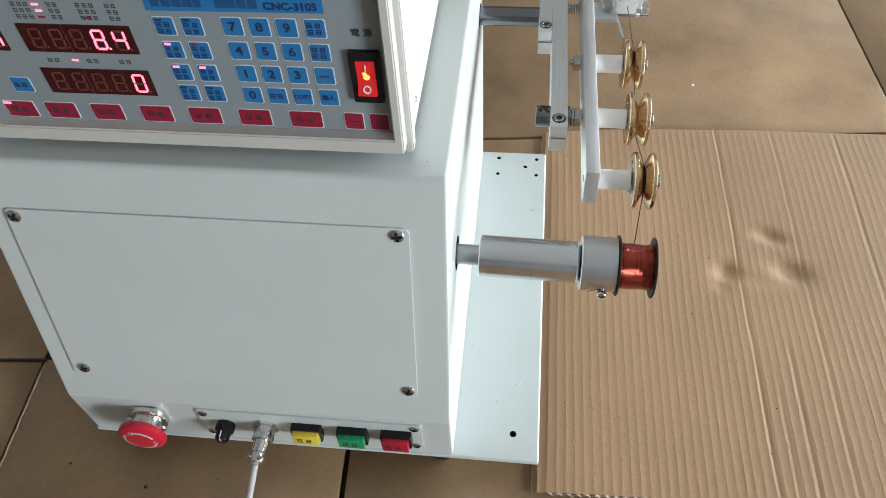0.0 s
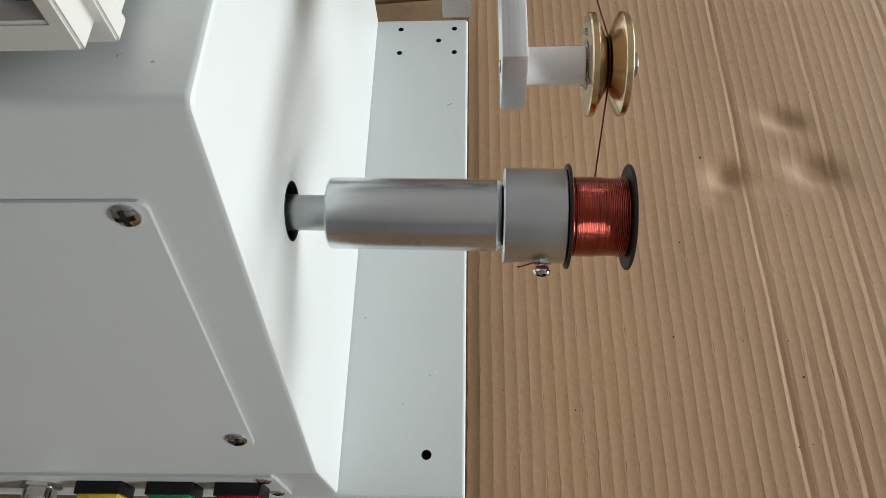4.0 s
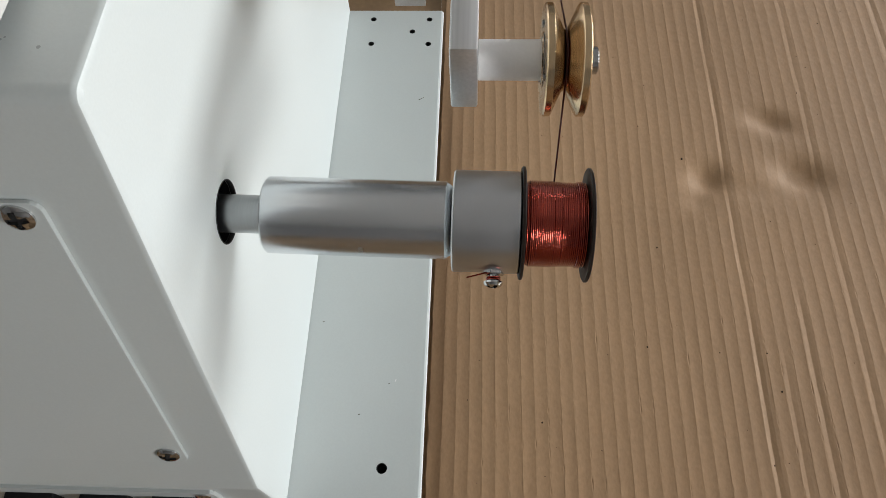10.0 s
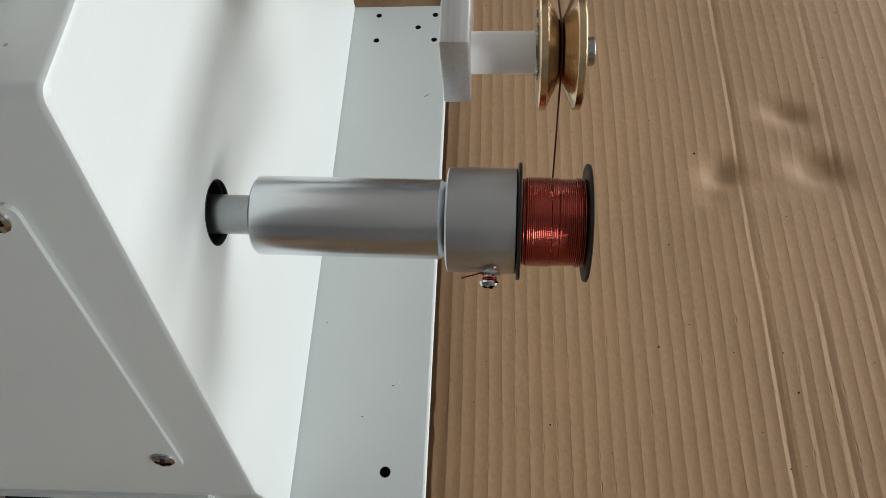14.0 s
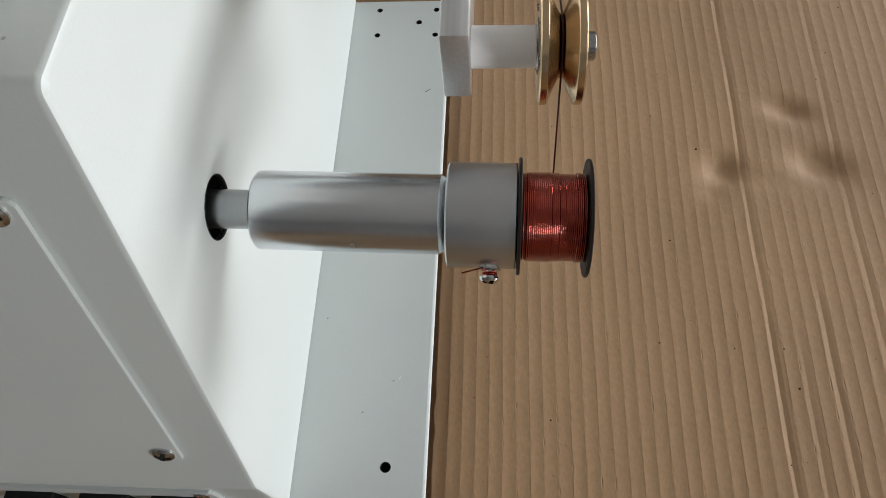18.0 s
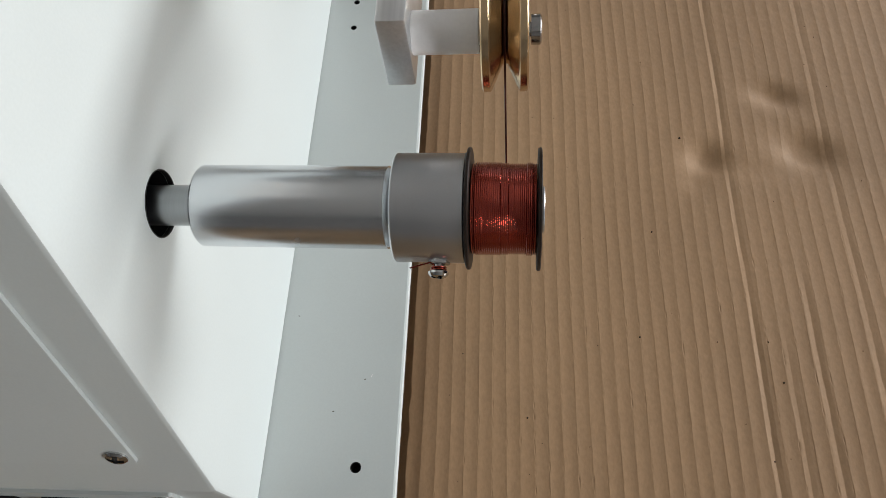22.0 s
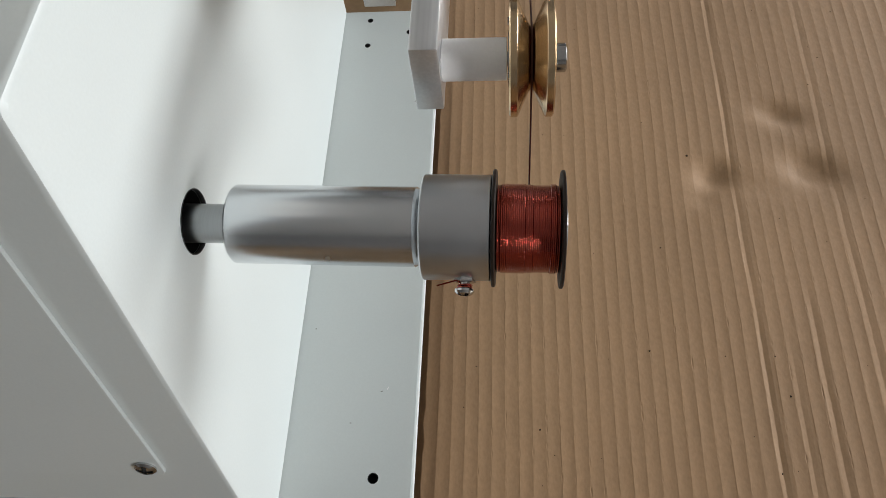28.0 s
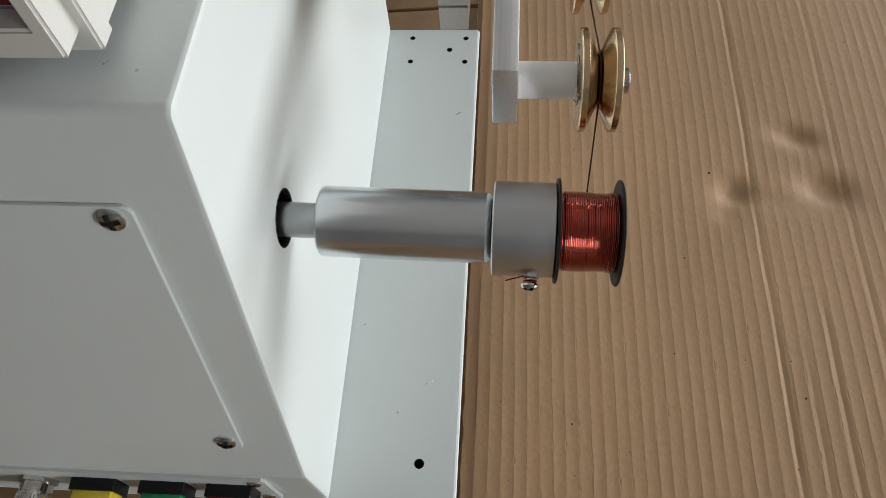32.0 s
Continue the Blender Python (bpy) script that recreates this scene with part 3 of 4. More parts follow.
for x, y, w, turn in ((57.3, 277, 2.2, 0.6), (7.6, 108, 0.5, 0), (52.5, 73, 0.9, 1.2), (33.3, 53, 0.5, 0), (49, 71, 0.5, 0.3)):
    bm = B()
    box(bm, (-w, -0.22, -0.1), (w, 0.22, 0.06), m=Matrix.Translation((x, y, 0)) @ Matrix.Rotation(turn, 4, "Z"))
    part("scuff", bm, SPECK if w > 1 or w < 0.6 else WHITE_INK, base_plate)
SLOPE_D = Vector((0, 51.9, 211.5)).normalized()
SLOPE_N = Vector((0, -SLOPE_D.z, SLOPE_D.y))
SLOPE_0 = Vector((0, 0.1, 58.5))


def slope(u, v, d=0.0):
    """A point on the sloped front: u across, v up the slope, d proud of it."""
    return SLOPE_0 + Vector((u, 0, 0)) + SLOPE_D * v + SLOPE_N * d


def pan_screw(name, at, axis, r, parent, high=1.6, spin=0.4, cross=True, material=None):
    """A domed cross-head screw."""
    a, u, w = frame_of(axis)
    bm = B()
    lathe(bm, [(0, r), (high * 0.35, r), (high * 0.75, r * 0.82), (high, r * 0.45), (high, 0)], at, axis, 24)
    head = part(name, bm, material or SCREW, parent)
    if cross:
        L, t = r * 0.72, r * 0.22
        plus = [(L, -t), (L, t), (t, t), (t, L), (-t, L), (-t, t), (-L, t), (-L, -t), (-t, -t), (-t, -L), (t, -L), (t, -t)]
        turn = [(p * math.cos(spin) - q * math.sin(spin), p * math.sin(spin) + q * math.cos(spin)) for p, q in plus]
        lay = lambda p, q, d: Vector(at) + u * p + w * q + a * (high * 0.30 + d)
        bore(head, slab(B(), turn, lay, high * 1.2))
        # near-black floor paints the shade at the bottom of the cut cross
        floor_pts = [(p * 0.97, q * 0.97) for p, q in turn]
        part("recess_shade", slab(B(), floor_pts, lambda p, q, d: lay(p, q, d * 0.1 + 0.03), 0.5), DARK, parent)
    return head


cover_outline = rounded([(-291.4, 28.2), (-23.9, 28.2), (-23.9, 182.4), (-291.4, 182.4)], 4.0, 4)
bm = B()
sheet(bm, cover_outline, [], 1.5, lambda u, v, d: slope(u, v, 0.15 + d))
top = [e for e in bm.edges if len(e.link_faces) == 2 and e.calc_face_angle(0) > 1.0 and all((v.co - SLOPE_0).dot(SLOPE_N) > 1.5 for v in e.verts)]
bmesh.ops.bevel(bm, geom=top, offset=0.15, segments=1, affect="EDGES")
cover = part("cover_panel", bm, PAINT, machine, "flat grey screwed-on access panel", smooth=20)
for x, v, spin in ((-285.2, 176.9, 0.2), (-31.6, 176.9, 0.9), (-30.6, 35.9, 0.5), (-282.0, 35.9, 1.1)):
    pan_screw("panel_screw", slope(x, v, 1.65), SLOPE_N, 4.7, cover, 2.0, spin)

# lower control strip
bm = B()
sheet(bm, rounded([(-204, 11), (-22.8, 11), (-22.8, 53.5), (-204, 53.5)], 2.5, 3), [], 1.9, front_plane(-1.4))
strip = part("control_strip", bm, PAINT, machine, "narrow grey switch strip on the lower front", even=True)
for x, z in ((-199, 47.5), (-199, 17), (-28.6, 48.5), (-28.6, 19.5)):
    pan_screw("strip_screw", (x, -1.4, z), (0, -1, 0), 3.7, strip, 1.6, 0.7 + z)


def push_button(x, z, cap, label, cols):
    bm = B()
    sheet(bm, rounded([(x - 12.2, z - 8.7), (x + 12.2, z - 8.7), (x + 12.2, z + 8.7), (x - 12.2, z + 8.7)], 1.2, 3), [rounded([(x - 10.7, z - 7.3), (x + 10.7, z - 7.3), (x + 10.7, z + 7.3), (x - 10.7, z + 7.3)], 0.8, 2)], 6.2, front_plane(-7.6))
    button = part("push_button", bm, BLACK, machine, label)
    bm = B()
    box(bm, (x - 10.4, -12.0, z - 7.0), (x + 10.4, -3, z + 7.0), 0.7, 3)
    part("lens", bm, cap, button)
    bm = B()
    bars(bm, x, z - 0.3, -12.02, cols, 7.0, 6.0)
    part("legend", bm, DARK_INK, button)


push_button(-115.0, 34.6, YELLOW_CAP, "square yellow push button in a black frame", 2)
push_button(-78.3, 34.6, GREEN_CAP, "square green push button in a black frame", 2)
push_button(-43.2, 34.6, CRIMSON_CAP, "square red push button in a black frame", 2)

# emergency stop
ES = Vector((-248.0, -0.3, 34.0))
bm = B()
lathe(bm, [(0, 0), (0, 15.2), (0.6, 15.8), (4.4, 15.8), (5, 15.0), (5, 12.6), (5.5, 12.2), (13, 11.8), (13, 0)], ES, (0, -1, 0), 40)
stop = part("emergency_stop", bm, NICKEL, machine, "red mushroom emergency stop on a bright collar")
bm = B()
for ang in (35, 150, 265):
    m = Matrix.Translation(ES) @ Matrix.Rotation(radians(ang), 4, "Y")
    box(bm, (-3.6, -6.4, 12.0), (3.6, -0.3, 17.6), 0.9, 2, m)
    box(bm, (-2.0, -4.5, 16.8), (2.0, -0.3, 19.0), 0.8, 2, m)
part("collar_lug", bm, NICKEL, stop)
bm = B()
lathe(bm, [(12, 0), (12, 9), (13.2, 16.6), (14.6, 18.6), (17, 19.1), (19.6, 18.6), (21.2, 16.6), (22.3, 12.6), (22.8, 7), (22.9, 0)], ES, (0, -1, 0), 56)
part("mushroom_head", bm, RED_CAP, stop, "glossy red mushroom head")
for a0 in (20, 140, 260):
    bm = B()
    rings = []
    for k in range(13):
        a = radians(a0 + 88 * k / 12)
        for_r = []
        for r, y in ((11.4, 22.5), (13.6, 22.05)):
            for_r.append(bm.verts.new((ES.x + r * math.cos(a), ES.y - y - 0.05, ES.z + r * math.sin(a))))
        rings.append(for_r)
    for p, q in zip(rings, rings[1:]):
        bm.faces.new((p[0], p[1], q[1], q[0]))
    a = radians(a0 + 88)
    tip = bm.verts.new((ES.x + 12.5 * math.cos(a + 0.32), ES.y - 22.4, ES.z + 12.5 * math.sin(a + 0.32)))
    l, r = (bm.verts.new((ES.x + q * math.cos(a), ES.y - y, ES.z + q * math.sin(a))) for q, y in ((9.6, 22.65), (15.0, 21.75)))
    bm.faces.new((l, r, tip))
    bmesh.ops.solidify(bm, geom=bm.faces[:], thickness=-0.12)
    part("turn_arrow", bm, WHITE_INK, stop, "white turn-to-release arrow")

# speed knob and pedal connector
KN = Vector((-183.5, -1.4, 32.0))
bm = B()
lathe(bm, [(0, 0), (0, 7.3), (1.5, 7.5), (7, 7.0), (8, 6.0), (14, 5.4), (15.2, 4.6), (15.4, 0)], KN, (0, -1, 0), 36)
knob = part("speed_knob", bm, BLACK, machine, "black fluted speed knob with a white pointer")
for k in range(14):
    bm = B()
    m = Matrix.Translation(KN) @ Matrix.Rotation(2 * math.pi * k / 14, 4, "Y")
    box(bm, (-0.65, -7.0, 6.3), (0.65, -1.5, 7.65), 0.3, 1, m)
    part("grip_rib", bm, BLACK, knob)
bm = B()
box(bm, (KN.x - 0.4, KN.y - 15.7, KN.z + 0.6), (KN.x + 0.4, KN.y - 15.2, KN.z + 4.6))
box(bm, (KN.x - 0.4, KN.y - 14.6, KN.z + 4.9), (KN.x + 0.4, KN.y - 9, KN.z + 6.2))
part("pointer", bm, WHITE_INK, knob)
JK = Vector((-150.0, -1.4, 33.0))
bm = B()
lathe(bm, [(0, 0), (0, 10.5), (2.2, 10.5), (2.6, 8.6), (7, 8.6)], JK, (0, -1, 0), 6)
lathe(bm, [(2.4, 7.6), (9, 7.6), (9, 0)], JK, (0, -1, 0), 36)
part("connector_socket", bm, NICKEL, machine, "nickel-plated round panel socket")

plug = thing("pedal_cable", (-152, -60, -32.5), "grey cable with a nickel-plated screw plug in the panel socket", "cable")
bm = B()
lathe(bm, [(7.5, 0), (7.5, 7.8), (8, 8.2), (12.5, 8.2), (13, 7.6), (13, 6.2), (22, 5.8), (23, 4.9), (26, 4.8), (26.5, 6.4), (30.5, 6.4), (31, 3.4), (33, 3.2), (33, 0)], JK, (-0.04, -1, -0.06), 40)
part("plug_shell", bm, NICKEL, plug, "nickel-plated plug shell")
for k in range(30):
    bm = B()
    a, u, w = frame_of((-0.04, -1, -0.06))
    t = 2 * math.pi * k / 30
    c = JK + (u * math.cos(t) + w * math.sin(t)) * 8.15
    tube(bm, [c + a * 8.3, c + a * 12.3], 0.42, 5)
    part("knurl_ridge", bm, NICKEL, plug)
for s in (-1, 1):
    bm = B()
    rod(bm, JK + Vector((s * 4.0 - 1.2, -28.5, 3)), JK + Vector((s * 4.0 - 1.2, -28.5, 6.2)), 1.6, 0.4, 14)
    part("clamp_screw", bm, CHROME, plug)
bm = B()
pts = []
for k in range(26):
    f = k / 25
    pts.append((JK.x - 1.5 - 7 * f - 20 * f * f, JK.y - 31 - 70 * f - 130 * f * f, JK.z - 2.5 - 62.0 * min(1, f * 1.5) ** 1.3 * 0.96))
tube(bm, pts, 2.6, 14)
part("cable", bm, CABLE, plug, "smooth grey round cable")

# ---- control box ----
PY, PZ = 66.5, 302.0
bm = B()
outer = [(-285.6, 275.5), (-23.6, 275.5), (-23.6, 418), (-285.6, 418)]
sheet(bm, outer, [], 168.0, front_plane(74.0))
ctrl = part("control_box", bm, CREAM, machine, "cream-white control box with a membrane keypad")


def frame_ring(name, out, inn, y0, y1, bevel):
    bm = B()
    sheet(bm, out, [inn], y1 - y0, front_plane(y0))
    es = [e for e in bm.edges if len(e.link_faces) == 2 and e.calc_face_angle(0) > 1.0 and all(abs(v.co.y - y0) < 0.01 for v in e.verts)]
    bmesh.ops.bevel(bm, geom=es, offset=bevel, segments=3, affect="EDGES")
    return part(name, bm, CREAM, ctrl, even=True)


frame_ring("bezel", rounded([(-285.2, 283.0), (-24.8, 283.0), (-24.8, 414), (-285.2, 414)], 1.0, 2), [(-279.6, 293.6), (-30.4, 293.6), (-30.4, 408), (-279.6, 408)], 58.6, 69.5, 0.9)
frame_ring("rear_flange", rounded([(-288.2, 275.0), (-21.2, 275.0), (-21.2, 419), (-288.2, 419)], 1.5, 2), [(-279.6, 293.6), (-30.4, 293.6), (-30.4, 408), (-279.6, 408)], 69.4, 77.5, 0.8)
for x in (-270, -40):
    for y in (95, 225):
        bm = B()
        lathe(bm, [(0, 0), (0, 7), (5.6, 8), (5.6, 0)], (x, y, 270.0), (0, 0, 1), 24)
        part("box_foot", bm, RUBBER, ctrl)
bm = B()
box(bm, (-280.5, PY, 290), (-29.5, PY + 3.5, 410))
part("membrane_panel", bm, OVERLAY, ctrl, "grey printed membrane panel")
for y, z in ((100.7, 290.0), (176.0, 323.0)):
    pan_screw("side_screw", (-23.6, y, z), (1, 0, 0), 1.7, ctrl, 1.2, cross=False)


def skewless_key(x, z, w, h, material):
    bm = B()
    sheet(bm, rounded([(x - w / 2, z - h / 2), (x + w / 2, z - h / 2), (x + w / 2, z + h / 2), (x - w / 2, z + h / 2)], 1.2, 3), [], 0.5, front_plane(PY - 0.28))
    part("key_outline", bm, KEYLINE, ctrl)
    bm = B()
    w2, h2 = w - 1.1, h - 1.1
    sheet(bm, rounded([(x - w2 / 2, z - h2 / 2), (x + w2 / 2, z - h2 / 2), (x + w2 / 2, z + h2 / 2), (x - w2 / 2, z + h2 / 2)], 0.9, 3), [], 0.5, front_plane(PY - 0.5))
    part("key", bm, material, ctrl)


COLS, ROWS_Z = (-109.6, -95.2, -80.7, -65.7), (60.5, 45.6, 30.5, 15.6)
KEY_WORDS = [["7", "8", "9", None], ["4", "5", "6", None], ["1", "2", "3", "-"], ["0", None, "COPY", "輸入"]]
for r, z in enumerate(ROWS_Z):
    for c, x in enumerate(COLS):
        skewless_key(x, PZ + z, 11.4, 11.6, BLUE_KEY)
        word = KEY_WORDS[r][c]
        if word == "-":
            bm = B()
            box(bm, (x - 2.6, PY - 0.75, PZ + z - 0.35), (x + 2.6, PY - 0.4, PZ + z + 0.35))
            part("key_legend", bm, NAVY_INK, ctrl)
        elif word:
            big = len(word) == 1
            lettering("key_legend", word, 7.4 if big else (3.9 if word == "COPY" else 4.0), (x, PY - 0.6, PZ + z), NAVY_INK, ctrl, bold=0.16 if big else 0.05, squeeze=1.1 if big else 0.95)
        else:
            bm = B()
            if r < 2:
                bars(bm, x, PZ + z + 2.0, PY - 0.62, 2, 4.4, 3.0)
                bars(bm, x, PZ + z - 2.0, PY - 0.62, 2, 4.4, 3.0)
            else:
                bars(bm, x, PZ + z, PY - 0.62, 2, 4.2, 3.4)
            part("key_legend", bm, NAVY_INK, ctrl)
LIT = {(1, 0): 1.0, (2, 0): 1.0, (2, 1): 1.0}
for r, z in enumerate((59.8, 44.8, 30.0, 15.7)):
    for c, x in enumerate((-146.5, -131.4)):
        skewless_key(x, PZ + z, 11.6, 11.6, BLUE_KEY)
        bm = B()
        bars(bm, x, PZ + z + 1.2, PY - 0.62, 2, 4.4, 2.8)
        bars(bm, x, PZ + z - 2.8, PY - 0.62, 2, 4.4, 2.8)
        part("key_legend", bm, NAVY_INK, ctrl)
        bm = B()
        box(bm, (x - 3.9, PY - 0.8, PZ + z + 3.4), (x - 0.3, PY - 0.4, PZ + z + 4.6))
        part("indicator_led", bm, LED_ON if (r, c) in LIT else (RED_KEY if (r, c) == (1, 1) else NAVY_INK), ctrl)
skewless_key(-247.2, PZ + 17.5, 12.5, 11, BLUE_KEY)
part("key_legend", bars(B(), -247.2, PZ + 17.5, PY - 0.62, 2, 4.4, 3.2), NAVY_INK, ctrl)
for x, w in ((-256.8, 19.5), (-230.8, 19.5), (-202.2, 19.5), (-171.8, 19.5), (-142.1, 19.5), (-112.0, 19.5), (-81.7, 19.5), (-53.5, 11.6), (-38.8, 11.6)):
    skewless_key(x, PZ - 0.9, w, 12.4, RED_KEY)
    bm = B()
    if w > 15:
        bars(bm, x, PZ - 0.9, PY - 0.62, 2, 6.0, 3.6)
    else:
        box(bm, (x - 3.2, PY - 0.72, PZ - 1.2), (x + 3.2, PY - 0.4, PZ - 0.6))
    part("key_legend", bm, DARK_INK, ctrl)
bm = B()
box(bm, (-266, PY - 0.8, PZ + 3.0), (-261, PY - 0.4, PZ + 4.4))
part("indicator_led", bm, LED_ON, ctrl)

SEGMENTS = {"8": "abcdefg", "4": "bcfg", "0": "abcdef", "1": "bc", " ": ""}


def digit(x, z, high, wide, lit, dot=False):
    """A seven-segment digit: lit bars and faint unlit ones."""
    t, lean = high * 0.105, 0.03
    h = high / 2
    spots = {"a": ((-1, h), (1, h)), "g": ((-1, 0), (1, 0)), "d": ((-1, -h), (1, -h)), "f": ((-1, 0), (-1, h)), "b": ((1, 0), (1, h)), "e": ((-1, -h), (-1, 0)), "c": ((1, -h), (1, 0))}
    for key, ((sx, z0), (ex, z1)) in spots.items():
        p, q = Vector((sx * wide / 2, z0)), Vector((ex * wide / 2, z1))
        way = (q - p).normalized()
        side = Vector((-way.y, way.x)) * t / 2
        p, q = p + way * t * 0.12, q - way * t * 0.12
        pts = [p, p + side + way * t / 2, q + side - way * t / 2, q, q - side - way * t / 2, p - side + way * t / 2]
        part("display_segment", slab(B(), [(x + a.x + a.y * lean, z + a.y) for a in pts], front_plane(PY - 0.95), 0.4), LED_ON if key in lit else LED_OFF, ctrl)
    part("decimal_point", slab(B(), ring_pts(x + wide / 2 + 1.3, z - h + 0.2, 0.7, 10), front_plane(PY - 0.95), 0.4), LED_ON if dot else LED_OFF, ctrl)


for x0, x1, z0, z1, text in ((-230.4, -166.6, 41.4, 59.2, "   84 "), (-230.0, -166.4, 12.8, 30.2, "    0"), (-305, -241.5, 41.4, 59.2, "1")):
    bm = B()
    x0 = max(x0, -279)
    sheet(bm, [(x0, PZ + z0), (x1, PZ + z0), (x1, PZ + z1), (x0, PZ + z1)], [], 0.8, front_plane(PY - 0.6))
    part("display_window", bm, SMOKED, ctrl, "dark red display window")
    for sx in ((x0 + 25.4, x0 + 26.1),) if text != "1" else ():
        part("module_seam", slab(B(), [(sx[0], PZ + z0 + 0.2), (sx[1], PZ + z0 + 0.2), (sx[1] - 0.5, PZ + z1 - 0.3), (sx[0], PZ + z1 - 0.3)], front_plane(PY - 0.72), 0.3), LED_OFF, ctrl)
    if text == "1":
        digit(-246.5, PZ + 50.3, 11.6, 5.6, SEGMENTS["1"])
    elif "8" in text:
        for k, ch in enumerate(("", "", "", "8", "4")):
            digit(x0 + 8.4 + k * 11.9, PZ + 50.3, 11.6, 6.0, SEGMENTS[ch] if ch else "", dot=ch == "8")
    else:
        for k in range(5):
            digit(x0 + 8.4 + k * 11.9, PZ + 21.5, 11.6, 6.0, SEGMENTS["0"] if k == 4 else "")

bm = B()
sheet(bm, [(-153.0, PZ + 69.0), (-59.6, PZ + 69.6), (-59.6, PZ + 84), (-153.0, PZ + 84)], [], 0.5, front_plane(PY - 0.3))
part("title_strip", bm, BLUE_KEY, ctrl, "blue title strip with dark lettering")
lettering("title_lettering", "CNC-310S", 5.9, (-76.5, PY - 0.45, PZ + 72.9), NAVY_INK, ctrl, bold=0.12, squeeze=1.05)
for k, wide in enumerate((4.6, 4.8, 5.0, 5.2, 4.0, 0, 5.6, 5.0, 4.8, 4.8)):
    x = -149.5 + k * 5.7
    if wide:
        part("maker_mark", box(B(), (x, PY - 0.45, PZ + 71.6), (x + wide, PY - 0.2, PZ + 77.2), 0.0), MARK_INK, ctrl)
lettering("switch_legend", "電 源", 5.0, (-42.0, PY - 0.1, PZ + 58.4), DARK_INK, ctrl, bold=0.06)
for r, zz in enumerate((71.0, 67.2, 63.4)):
    for g, xx in enumerate((-241, -222, -204, -186, -172)):
        part("printed_word", bars(B(), xx, PZ + zz, PY - 0.02, 2 if g % 2 == 0 else 3, 3.6, 2.6), DARK_INK, ctrl)
for xx in (-219, -196, -177):
    part("printed_word", bars(B(), xx, PZ + 35.6, PY - 0.02, 2, 4.2, 2.8), DARK_INK, ctrl)
for x, z, on in ((-213.5, 71.0, 1), (-213, 67.2, 1), (-213, 63.4, 0), (-206.5, 36.0, 1), (-187, 63.4, 0)):
    bm = B()
    box(bm, (x - 1.8, PY - 0.35, PZ + z - 0.5), (x + 1.8, PY + 0.1, PZ + z + 0.6))
    part("indicator_led", bm, LED_ON if on else RED_KEY, ctrl)

# rocker switch
bm = B()
SX, SZ = -42.1, PZ + 31.8
sheet(bm, rounded([(SX - 8.4, SZ - 16.6), (SX + 8.4, SZ - 16.6), (SX + 8.4, SZ + 16.6), (SX - 8.4, SZ + 16.6)], 1.2, 2), [[(SX - 5.3, SZ - 11.4), (SX + 5.3, SZ - 11.4), (SX + 5.3, SZ + 11.4), (SX - 5.3, SZ + 11.4)]], 3.0, front_plane(PY - 2.8))
part("switch_frame", bm, BLACK, ctrl, "black frame of the power switch")
bm = B()
prof = [(-11.2, -0.6), (-10, -5.6), (0, -2.2), (11.0, -3.0), (11.2, 0.5)]
a = [bm.verts.new((SX - 5.1, PY + y, SZ + z)) for z, y in prof]
b = [bm.verts.new((SX + 5.1, PY + y, SZ + z)) for z, y in prof]
for k in range(5):
    bm.faces.new((a[k], a[(k + 1) % 5], b[(k + 1) % 5], b[k]))
bm.faces.new(a), bm.faces.new(b)
part("rocker", bm, ROCKER_GLOW, ctrl, "glowing red rocker of the power switch")
bm = B()
lathe(bm, [(0, 0), (0, 1.9), (0.5, 1.4), (0.7, 0)], (SX, PY - 2.6, SZ + 0.6), (0, -1, 0), 14)
lathe(bm, [(0, 0), (0, 1.3), (0.4, 0.9), (0.5, 0)], (SX - 0.9, PY - 2.6, SZ + 2.6), (0, -1, 0), 12)
part("neon_spot", bm, NEON, ctrl)
bm = B()
box(bm, (SX - 0.35, PY - 3.2, SZ + 4.6), (SX + 0.35, PY - 2.4, SZ + 9.2))
sheet(bm, ring_pts(SX, SZ - 6.2, 2.2, 18), [ring_pts(SX, SZ - 6.2, 1.5, 18)], 0.4, lambda u, v, d: (u, PY - 4.75 - (SZ - 6.2 - v) * 0.34 + d, v))
part("switch_marks", bm, WHITE_INK, ctrl)

# ---- spindle ----
HOLE_X = (29.4, 45.6, 64.9, 78.4)


AX = Vector((0, 84.7, 161.2))
# the spindle rests with its holes turned down and the wire's screw towards the front
TURN = radians(-164)
DRILLED = Vector((0, math.sin(TURN), math.cos(TURN)))
YAW = math.atan2(-3.3, 139.3)
bm = B()
rod(bm, AX + Vector((-13.5, 0, 0)), AX + Vector((18.5, 0, 0)), 7.5, 0, 40)
spindle = part("spindle", bm, SHAFT, machine, "grey ground steel spindle shaft with an aluminium arbor")
bm = B()
lathe(bm, [(16.6, 6), (16.6, 14.2), (17.4, 14.9)] + [(18.6 + 1.6 * k, 14.9) for k in range(42)] + [(85.6, 14.9), (87.4, 13.4), (88.0, 12.0), (88.0, 6)], AX, (1, 0, 0), 96, closed=True)
sleeve = part("arbor_sleeve", bm, TURNED, spindle, "bright turned aluminium sleeve")
bm = B()
for x in HOLE_X:
    lathe(bm, [(5.0, 0), (5.0, 2.5), (14.2, 2.5), (15.8, 3.2), (15.8, 0)], AX + Vector((x, 0, 0)), DRILLED, 24)
bore(sleeve, bm)
